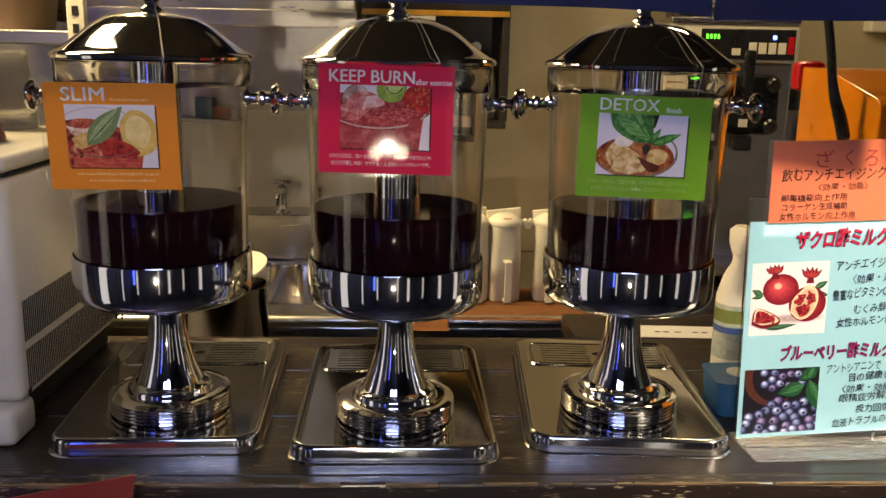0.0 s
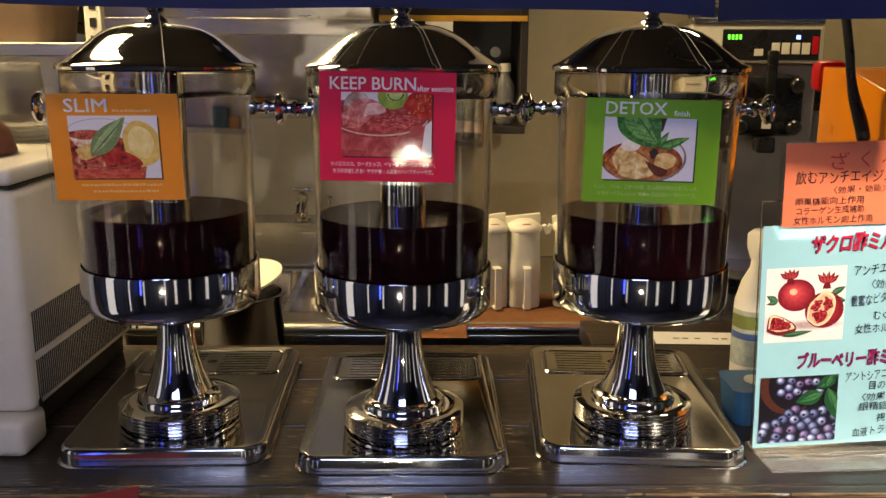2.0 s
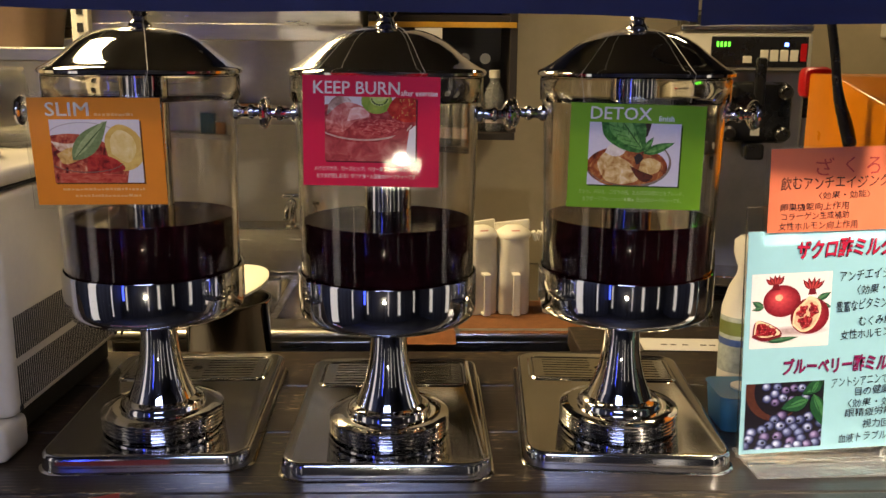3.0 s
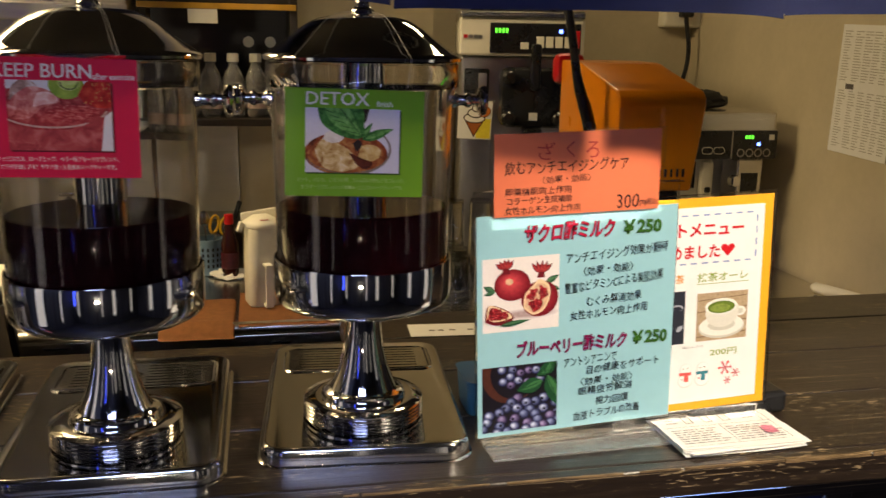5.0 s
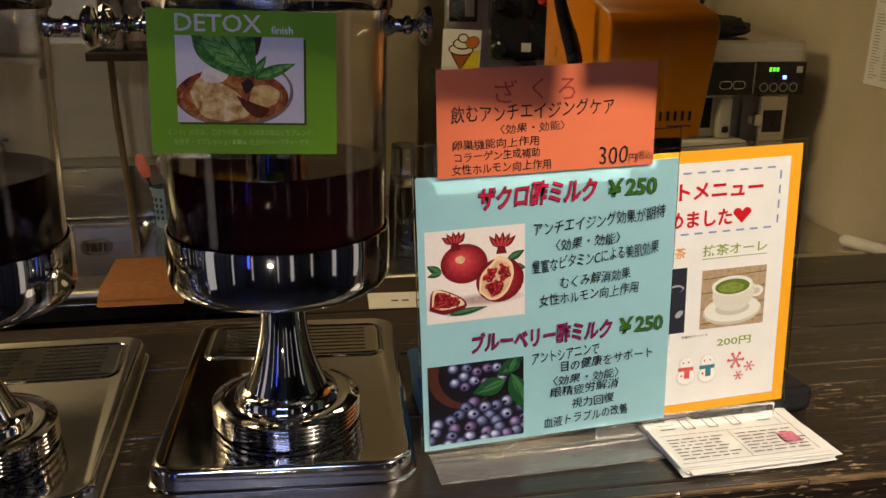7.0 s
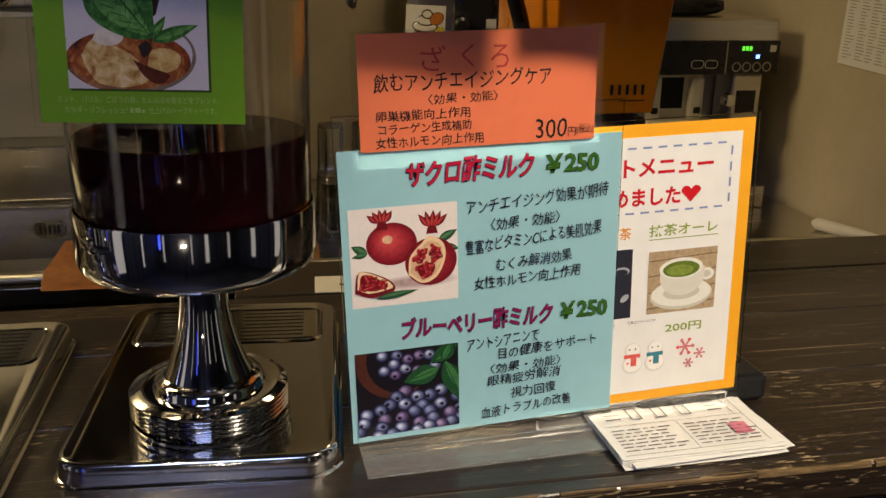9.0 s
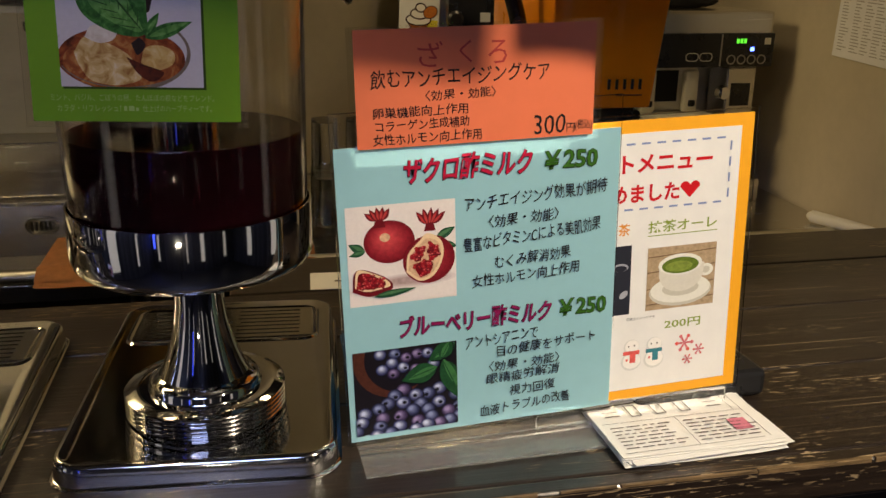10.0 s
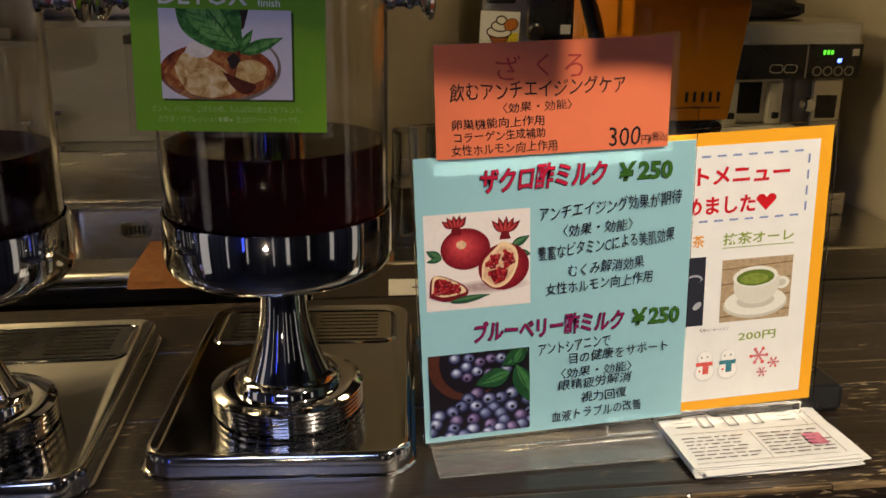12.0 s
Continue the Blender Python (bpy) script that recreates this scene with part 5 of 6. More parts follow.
# ---- behind the bar: juicer, machines, sink, shelves ----
def juicer():
    j = thing("juice_machine", pose(0.654, 1.247, COUNTER, 0, 0, -1), "orange enamelled juice machine with a dark lower body", "juicer")
    prof = [(0.0, 0.272), (-0.003, 0.392), (0.0, 0.404), (0.010, 0.412), (0.165, 0.445), (0.185, 0.447), (0.26, 0.448), (0.26, 0.272)]
    bm = extruded(prof, 0.130, "x")
    for v in bm.verts:
        v.co.x += (0.0 - v.co.x) * 0.11 * max(0, (0.40 - v.co.z) / 0.13)
    bmesh.ops.bevel(bm, geom=bm.edges[:], offset=0.0035, segments=3, affect="EDGES", profile=0.5)
    part("hood", bm, ORANGE_PAINT, j, "orange hood with a sloped top", smooth=True)
    part("body", box(0.012, 0.112, 0.03, 0.25, 0.0005, 0.2715, 0.006), BLACK, j, "dark lower body")
    part("knob", box(-0.006, 0.044, 0.262, 0.30, 0.408, 0.458, 0.012), RED_PLASTIC, j, "red plastic cover at the back", smooth=True)
    for k in range(5):
        part("badge_mark", box(0.064 + k * 0.0088, 0.0672 + k * 0.0088, -0.0036, -0.0026, 0.293, 0.304), BLACK, j)
    part("badge_line", box(0.074, 0.104, -0.0030, -0.0020, 0.286, 0.2875), plain("brown_print", lin(90, 50, 20), 0.5), j)
    return j


juicer()
lever = thing("black_cable", pose(0, 0, 0), "thick black cable with a moulded end hanging beside the juicer", "cable")
pts = curve_points([(0.545, 1.30, 1.62), (0.585, 1.30, 1.50), (0.602, 1.30, 1.43), (0.612, 1.30, 1.375), (0.627, 1.295, 1.325), (0.632, 1.29, 1.300)], 8)
part("cord", tube(pts, [0.0062] * 22 + [0.0062 + 0.003 * min(1, i / 8) for i in range(len(pts) - 24)] + [0.008, 0.005], 12), BLACK, lever, smooth=True)
part("cord_rise", tube([(0.545, 1.30, 1.62), (0.53, 1.31, 2.0), (0.53, 1.32, TOP)], 0.006, 10), BLACK, lever, smooth=True)


BENCH_TOP = 0.848


def soft_serve():
    m = thing("ice_cream_machine", pose(0.648, 2.220, 0.848, 0, 0, -11), "grey steel soft ice cream machine with a black dispensing head", "ice cream machine")
    part("cabinet", box(0, 0.288, 0.0, 0.42, 0.02, 0.545, 0.006), DULL_STEEL, m, "grey steel cabinet")
    part("fascia", box(-0.004, 0.292, -0.025, 0.41, 0.5455, 0.632, 0.006), WHITE_PLASTIC, m, "pale control fascia")
    part("top_plate", box(-0.004, 0.292, -0.03, 0.42, 0.6325, 0.650, 0.005), STEEL, m)
    part("hopper_lid", box(0.02, 0.27, 0.04, 0.40, 0.6505, 0.685, 0.012), BLACK, m, "black hopper lid")
    disp = part("display", box(0.068, 0.282, -0.0275, -0.0252, 0.553, 0.622, 0.002), BLACK, m, "black control strip")
    for i in range(4):
        part("digit", box(0.080 + i * 0.0085, 0.0845 + i * 0.0085, -0.0290, -0.0276, 0.599, 0.610), LED_GREEN, disp, "glowing green digit")
    part("indicator", box(0.231, 0.239, -0.0290, -0.0276, 0.600, 0.608), LED_BLUE, disp, "glowing blue indicator")
    for i in range(4):
        part("key", box(0.178 + i * 0.022, 0.196 + i * 0.022, -0.0290, -0.0276, 0.566, 0.592, 0.001), WHITE_PLASTIC, disp)
    part("key", box(0.266, 0.280, -0.0290, -0.0276, 0.566, 0.606, 0.001), RED_PLASTIC, disp, "red key")
    part("key", box(0.140, 0.160, -0.0290, -0.0276, 0.562, 0.578, 0.001), WHITE_PLASTIC, disp)
    for x in (0.006, 0.018, 0.03, 0.04):
        part("brand_mark", box(x, x + 0.009, -0.0268, -0.0252, 0.586, 0.594), RED_PLASTIC if x < 0.01 else DULL_STEEL, m)
    head = part("dispensing_head", box(0.092, 0.250, -0.085, -0.001, 0.382, 0.520, 0.018), BLACK, m, "glossy black dispensing head", smooth=True)
    part("handle", box(0.160, 0.182, -0.115, -0.086, 0.470, 0.575, 0.006), BLACK, m, "black draw handle", smooth=True)
    part("outlet", box(0.150, 0.192, -0.10, -0.03, 0.345, 0.3815, 0.006), BLACK, m)
    part("sticker", box(0.160, 0.180, -0.0870, -0.0855, 0.400, 0.418), WHITE_PAPER, head)
    for x in (0.112, 0.230):
        for z in (0.405, 0.498):
            k = lathe([(0, 0), (0.016, 0), (0.016, 0.012), (0.011, 0.017), (0, 0.018)], 20)
            bmesh.ops.rotate(k, cent=(0, 0, 0), matrix=Matrix.Rotation(math.pi / 2, 3, "X"), verts=k.verts)
            bmesh.ops.translate(k, vec=(x, -0.0855, z), verts=k.verts)
            part("wing_nut", k, BLACK, head, smooth=True)
    part("switch_box", box(0.010, 0.070, -0.012, -0.001, 0.455, 0.515, 0.004), BLACK, m)
    part("switch", box(0.044, 0.064, -0.0155, -0.0125, 0.466, 0.505, 0.002), DULL_STEEL, m)
    part("drip_shelf", box(0.06, 0.28, -0.12, -0.001, 0.05, 0.075, 0.004), STEEL, m)
    part("base", box(0.0, 0.288, 0.0, 0.42, 0.0, 0.0195), BLACK, m)
    return m


soft_serve()
cone = thing("cone_card", pose(0.640, 2.206, 1.197, 0, 2, -11), "small white card with a drawn ice cream cone", "card")
part("card", box(0, 0.082, 0, 0.0015, 0, 0.092), WHITE_PAPER, cone)
CONE = cardinks("cone_print", [(240, 236, 226), (60, 34, 24), (172, 96, 44), (236, 214, 60), (202, 120, 50)])
ink([(3, rect(0.045, 0.002, 0.080, 0.050))], CONE, "yellow_patch", cone, base=1)
ink([(1, [(0.040, 0.004), (0.018, 0.042), (0.062, 0.042)]), (2, [(0.040, 0.009), (0.022, 0.040), (0.058, 0.040)])], CONE, "cone_drawing", cone, base=2)
for cu, cv, ca, cb in ((0.040, 0.050, 0.027, 0.013), (0.042, 0.062, 0.020, 0.012), (0.044, 0.074, 0.012, 0.010)):
    ink([(1, disc(cu, cv, ca, cb)), (0, disc(cu, cv, ca - 0.003, cb - 0.003))], CONE, "cream_drawing", cone, base=3 + 40 * (cv - 0.05))
ink([(1, disc(0.064, 0.066, 0.0155, 0.0125, 30)), (4, disc(0.064, 0.066, 0.014, 0.011, 30))], CONE, "biscuit_drawing", cone, base=5)



def espresso():
    e = thing("coffee_machine", pose(1.46, 2.15, 0.848), "grey steel coffee machine with a dark control panel", "coffee machine")
    part("housing", box(-0.42, 0.0, 0.0, 0.40, 0.298, 0.418, 0.006), STEEL, e, "brushed steel upper housing")
    cp = part("control_panel", box(-0.415, 0.002, -0.006, -0.0005, 0.300, 0.372, 0.002), BLACK, e, "dark control panel")
    part("panel_seam", box(-0.125, -0.122, -0.0078, -0.0062, 0.302, 0.370), DULL_STEEL, cp)
    for i in range(3):
        part("digit", box(-0.088 + i * 0.0085, -0.083 + i * 0.0085, -0.0078, -0.0062, 0.351, 0.360), LED_GREEN, cp, "glowing green digit")
    part("indicator", box(-0.054, -0.046, -0.0078, -0.0062, 0.334, 0.342), LED_BLUE, cp, "glowing blue indicator")
    part("key", box(-0.022, -0.008, -0.0078, -0.0062, 0.348, 0.362), WHITE_PLASTIC, cp)
    for i in range(4):
        ring = lathe([(0.008, 0), (0.0105, 0), (0.0105, 0.0014), (0.008, 0.0014), (0.008, 0)], 20)
        bmesh.ops.rotate(ring, cent=(0, 0, 0), matrix=Matrix.Rotation(math.pi / 2, 3, "X"), verts=ring.verts)
        bmesh.ops.translate(ring, vec=(-0.098 + i * 0.024, -0.0062, 0.316), verts=ring.verts)
        part("key_ring", ring, DULL_STEEL, cp)
    for i in range(2):
        bm = bmesh.new()
        o, n_ = round_rect(0.030, 0.018, 0.008), round_rect(0.027, 0.015, 0.0065)
        a = [bm.verts.new((x - 0.190 + i * 0.032, -0.0072, y + 0.322)) for x, y in o]
        b = [bm.verts.new((x - 0.190 + i * 0.032, -0.0072, y + 0.322)) for x, y in n_]
        for k in range(len(a)):
            bm.faces.new((a[k], a[(k + 1) % len(a)], b[(k + 1) % len(a)], b[k]))
        part("key_ring", bm, WHITE_PLASTIC, cp)
    part("back_body", box(-0.42, 0.0, 0.10, 0.40, 0.05, 0.2975, 0.004), DULL_STEEL, e)
    part("base", box(-0.42, 0.0, -0.02, 0.40, 0.0, 0.0495, 0.004), STEEL, e)
    for x in (-0.37,):
        g = lathe([(0, 0.225), (0.034, 0.225), (0.036, 0.24), (0.030, 0.28), (0.03, 0.2975), (0, 0.2975)], 28)
        bmesh.ops.translate(g, vec=(x, 0.03, 0), verts=g.verts)
        part("group_head", g, CHROME, e, smooth=True)
        part("filter_handle", tube([(x, -0.002, 0.232), (x, -0.10, 0.228), (x, -0.14, 0.222)], [0.008, 0.012, 0.013], 12), BLACK, e, smooth=True)
    brew = part("brew_unit", box(-0.300, -0.150, 0.03, 0.09, 0.20, 0.2975, 0.008), WHITE_PLASTIC, e, "pale plastic brewing unit", smooth=True)
    part("brew_gap", box(-0.252, -0.200, 0.0285, 0.0299, 0.222, 0.290), DARK, brew)
    for x in (-0.276, -0.176):
        part("brew_post", box(x - 0.016, x + 0.016, 0.006, 0.0284, 0.200, 0.292, 0.006), WHITE_PLASTIC, brew, smooth=True)
        part("brew_screw", box(x - 0.008, x + 0.008, 0.0008, 0.0055, 0.214, 0.228, 0.003), BLACK, brew)
    part("brew_tray", box(-0.315, -0.130, -0.02, 0.09, 0.170, 0.1995, 0.006), WHITE_PLASTIC, e, smooth=True)
    part("side_box", box(-0.092, -0.022, 0.012, 0.095, 0.175, 0.2965, 0.004), STEEL, e, "steel side box")
    part("side_label", box(-0.080, -0.034, 0.0100, 0.0119, 0.212, 0.262, 0.001), BLACK, e)
    tap = lathe([(0, 0), (0.012, 0), (0.016, 0.006), (0.013, 0.02), (0, 0.022)], 20)
    bmesh.ops.rotate(tap, cent=(0, 0, 0), matrix=Matrix.Rotation(math.pi / 2, 3, "X"), verts=tap.verts)
    bmesh.ops.translate(tap, vec=(-0.112, 0.0, 0.245), verts=tap.verts)
    part("steam_knob", tap, CHROME, e, smooth=True)
    return e


espresso()
bag = thing("black_bag", pose(1.30, 2.28, 1.268), "small crumpled black bag on the coffee machine", "bag")
bm = bmesh.new()
bmesh.ops.create_icosphere(bm, subdivisions=3, radius=1)
for v in bm.verts:
    k = 1 + 0.25 * noise.noise(v.co * 2.1)
    v.co = Vector((v.co.x * 0.085 * k, v.co.y * 0.06 * k, max(0, (v.co.z * 0.028 + 0.018) * k)))
part("bag", bm, MATT_BLACK, bag, smooth=True)

grinder = thing("steel_canister", pose(1.013, 2.36, BENCH_TOP), "tall steel canister with a black lid on the bench", "canister")
part("body", lathe([(0, 0), (0.038, 0), (0.040, 0.004), (0.040, 0.425), (0, 0.426)], 32), DULL_STEEL, grinder, smooth=True)
part("lid", lathe([(0, 0.4265), (0.042, 0.4265), (0.042, 0.455), (0.036, 0.478), (0.015, 0.486), (0, 0.487)], 32), BLACK, grinder, "black lid", smooth=True)

# price sheet on the side wall
sheet = thing("price_sheet", pose(XR - 0.003, 2.030, 1.185, 0, 0, -90) @ pose(0, 0, 0, 0, 2.2, 0), "white printed list taped to the cream wall", "notice")
part("paper", box(0, 0.21, -0.0003, 0.0008, 0, 0.297), WHITE_PAPER, sheet)
r = random.Random(8)
rows = []
for k in range(44):
    v = 0.014 + k * 0.0062
    if 0.148 < v < 0.166:
        continue
    for u in (0.012, 0.052, 0.086, 0.118, 0.150, 0.178):
        rows.append((u, v, r.uniform(0.014, 0.030), 0.0020))
tagged(bars(rows, ink_mat("faint_print", 176, 171, 160), sheet, layer=5), kind="stuff")
bars([(0.036, 0.150, 0.030, 0.012)], GREY_INK, sheet, "dark_block", 5)
sheet2 = copy_thing(sheet, pose(XR - 0.003, 1.803, 1.191, 0, 0, -90) @ pose(0, 0, 0, 0, 2, 0))

# kitchen bench along the back wall, with a sink
BENCH = 0.848
bench = thing("kitchen_bench", pose(0, 0, 0), "stainless steel kitchen bench with a sunken sink", "bench", kind="structure")
SX0, SX1, SY0, SY1 = -0.62, 0.004, 1.985, 2.36
part("top", box(-1.86, SX0, 1.90, YB - 0.002, 0.818, BENCH - 0.001, 0.002), STEEL, bench)
part("top", box(SX1, XR - 0.003, 1.90, YB - 0.002, 0.818, BENCH - 0.001, 0.002), STEEL, bench)
part("top", box(SX0 + 0.001, SX1 - 0.001, 1.90, SY0, 0.818, BENCH - 0.001, 0.002), STEEL, bench)
part("top", box(SX0 + 0.001, SX1 - 0.001, SY1, YB - 0.002, 0.818, BENCH - 0.001, 0.002), STEEL, bench)
part("front_rail", tube([(-1.86, 1.893, 0.838), (0, 1.893, 0.838), (1.52, 1.893, 0.838)], 0.014, 14), HOOD_STEEL, bench, "rounded steel front edge", smooth=True)
part("front_rail_lower", box(-1.86, 1.52, 1.895, 1.91, 0.79, 0.822, 0.002), HOOD_STEEL, bench)
basin = bmesh.new()
for x0, x1 in ((SX0, -0.305), (-0.285, SX1)):
    w, d = x1 - x0, SY1 - SY0
    b = stacked([(w, d, 0.03, BENCH - 0.0005, (x0 + x1) / 2, (SY0 + SY1) / 2), (w - 0.012, d - 0.012, 0.035, BENCH - 0.012, (x0 + x1) / 2, (SY0 + SY1) / 2), (w - 0.03, d - 0.03, 0.04, BENCH - 0.19, (x0 + x1) / 2, (SY0 + SY1) / 2)], cap=False)
    b.faces.new([v for v in b.verts if v.co.z < BENCH - 0.18])
    join(basin, b)
part("basin", basin, STEEL, bench, "steel double basin", smooth=True)
part("basin_divider", box(-0.306, -0.284, SY0, SY1, 0.70, BENCH - 0.0005, 0.004), STEEL, bench)
for ox in (-0.40, -0.13):
    rim = stacked([(0.070, 0.040, 0.019, 0), (0.070, 0.040, 0.019, 0.004), (0.064, 0.034, 0.016, 0.005)])
    bmesh.ops.rotate(rim, cent=(0, 0, 0), matrix=Matrix.Rotation(math.pi / 2, 3, "X"), verts=rim.verts)
    bmesh.ops.translate(rim, vec=(ox, SY1 - 0.008, 0.796), verts=rim.verts)
    part("overflow", rim, CHROME, bench, "oval overflow grille", smooth=True)
    for k in range(5):
        part("overflow_slot", box(ox - 0.022 + k * 0.0095, ox - 0.017 + k * 0.0095, SY1 - 0.0145, SY1 - 0.0128, 0.786, 0.806), DARK, bench)
part("splash_ledge", box(-1.88, 0.10, 2.40, 2.50, BENCH, 0.972, 0.004), STEEL, bench, "raised steel ledge behind the sink")
# dark board in place of the shaded open space under the bench
part("bench_shade_board", box(-1.86, 1.52, 1.955, 1.975, 0.0, 0.78), DARK_SHELF, bench)
for lx in (-1.2, -0.35, 0.12, 0.45, 1.2):
    part("leg", tube([(lx, 1.935, 0.0), (lx, 1.935, 0.5), (lx, 1.935, 0.80)], 0.017, 12), DULL_STEEL, bench, smooth=True)
struct("wall_panel", box(-1.88, 0.115, 2.503, 2.53, 0.972, 1.245, 0.001), WHITE_PANEL, "pale glossy wall panel behind the sink", "wall panel")
struct("wall_north_2", box(0.118, 0.640, 2.531, YB - 0.004, 0.8485, TOP - 0.002), WALL, "cream painted wall behind the jugs", "wall")
struct("wall_panel_2", box(-1.88, -0.105, 2.503, 2.53, 1.262, 1.86, 0.001), DULL_STEEL, "brushed steel wall panel under the hood", "wall panel")
struct("wall_ledge", box(-1.88, 0.115, 2.39, 2.53, 1.2455, 1.2615, 0.002), DULL_STEEL, "thin steel ledge across the wall", "ledge")


def tap(x, y, z):
    t = thing("wall_tap", pose(x, y, z), "small chrome tap with a cross handle at the sink", "tap", "taps")
    part("body", lathe([(0, 0), (0.022, 0), (0.022, 0.006), (0.013, 0.010), (0.012, 0.045), (0.016, 0.052), (0.016, 0.066), (0.008, 0.074), (0, 0.076)], 24), CHROME, t, smooth=True)
    part("spout", tube(curve_points([(0, 0, 0.05), (0, -0.04, 0.066), (0, -0.085, 0.06), (0, -0.10, 0.035)], 6), 0.009, 12), CHROME, t, smooth=True)
    part("handle", box(-0.026, 0.026, -0.006, 0.006, 0.0765, 0.088, 0.004), CHROME, t, smooth=True)
    return t


tap(-0.310, 2.43, 0.9725)

for bx, bw, bh, bm_, bl in ((-0.515, 0.055, 0.060, TEAL_PLASTIC, "teal blue box standing on the wall ledge"), (-0.455, 0.060, 0.034, ORANGE_CLOTH, "tan carton lying on the wall ledge"), (-0.372, 0.05, 0.028, WHITE_PAPER, "white packet lying on the wall ledge")):
    pk = thing("small_box", pose(bx, 2.44, 1.2618), bl, "box", "boxes on the ledge")
    part("box", box(0, bw, -0.03, 0.03, 0, bh, 0.002), bm_, pk)

hose = thing("rubber_hose", pose(0, 0, 0), "thin brown rubber hose hanging down into the sink", "hose")
part("tube", tube(curve_points([(-0.064, 2.37, 1.2440), (-0.062, 2.368, 1.10), (-0.054, 2.365, 0.98), (-0.046, 2.352, 0.87), (-0.040, 2.335, 0.78)], 8), 0.0075, 12), plain("brown_rubber", (0.16, 0.11, 0.06), 0.4, vary=0.15), hose, smooth=True)

hood = thing("extractor_hood", pose(0, 0, 0), "stainless steel extractor hood over the back bench", "hood")
part("canopy", box(-1.0, -0.10, 2.15, 2.50, 1.465, 1.86, 0.004), HOOD_STEEL, hood, "brushed steel canopy")
part("rim", box(-1.004, -0.096, 2.135, 2.1495, 1.452, 1.490, 0.003), HOOD_STEEL, hood)
part("duct", box(-0.8, -0.3, 2.25, 2.50, 1.861, TOP - 0.002, 0.004), STEEL, hood)

cab = thing("open_shelf", pose(0, 0, 0), "dark brown open wall shelf holding drink bottles", "shelf")
part("board", box(-0.09, 0.262, 2.24, 2.50, 1.222, 1.240, 0.002), DARK_SHELF, cab)
part("back", box(-0.09, 0.262, 2.5005, 2.52, 1.2625, 1.86), DARK_SHELF, cab)
part("side", box(0.2465, 0.2645, 2.24, 2.50, 1.2405, 1.86, 0.002), DARK_SHELF, cab)
part("board", box(-0.09, 0.246, 2.24, 2.50, 1.50, 1.516, 0.002), DARK_SHELF, cab)
part("edge_strip", box(-0.09, 0.262, 2.236, 2.2395, 1.487, 1.5, 0.001), plain("yellow_strip", lin(196, 150, 50), 0.5), cab, "yellow edge strip")
part("price_tag", box(0.02, 0.085, 2.2335, 2.2355, 1.455, 1.486), WHITE_PAPER, cab)
for dx in (0.150, 0.205):
    k = lathe([(0, 0), (0.014, 0), (0.014, 0.005), (0, 0.007)], 20)
    bmesh.ops.rotate(k, cent=(0, 0, 0), matrix=Matrix.Rotation(math.pi / 2, 3, "X"), verts=k.verts)
    bmesh.ops.translate(k, vec=(dx, 2.499, 1.415), verts=k.verts)
    part("white_disc", k, WHITE_PLASTIC, cab, smooth=True)


def bottle(x, y):
    b = thing("plastic_bottle", pose(x, y, 1.2405), "clear plastic water bottle with a white cap on the shelf", "bottle", "bottles on the shelf")
    bd = part("body", lathe([(0, 0.002), (0.020, 0), (0.025, 0.006), (0.025, 0.05), (0.0235, 0.055), (0.025, 0.060), (0.025, 0.088), (0.020, 0.105), (0.012, 0.118), (0.011, 0.128), (0, 0.128)], 28), CUP_PLASTIC, b, smooth=True)
    part("cap", lathe([(0, 0.1285), (0.0138, 0.1285), (0.0138, 0.146), (0.012, 0.148), (0, 0.148)], 24), WHITE_PLASTIC, bd, "white screw cap", smooth=True)
    part("sleeve", lathe([(0.0256, 0.020), (0.0256, 0.048)], 28), plain("pale_label", lin(196, 178, 172), 0.5), b, "pale paper label", smooth=True)
    return b


first_bottle = bottle(0.062, 2.30)
for bx in (-0.045, 0.008, 0.114, 0.166, 0.216):
    copy_thing(first_bottle, pose(bx, 2.30 + 0.004 * math.sin(bx * 90), 1.2405))


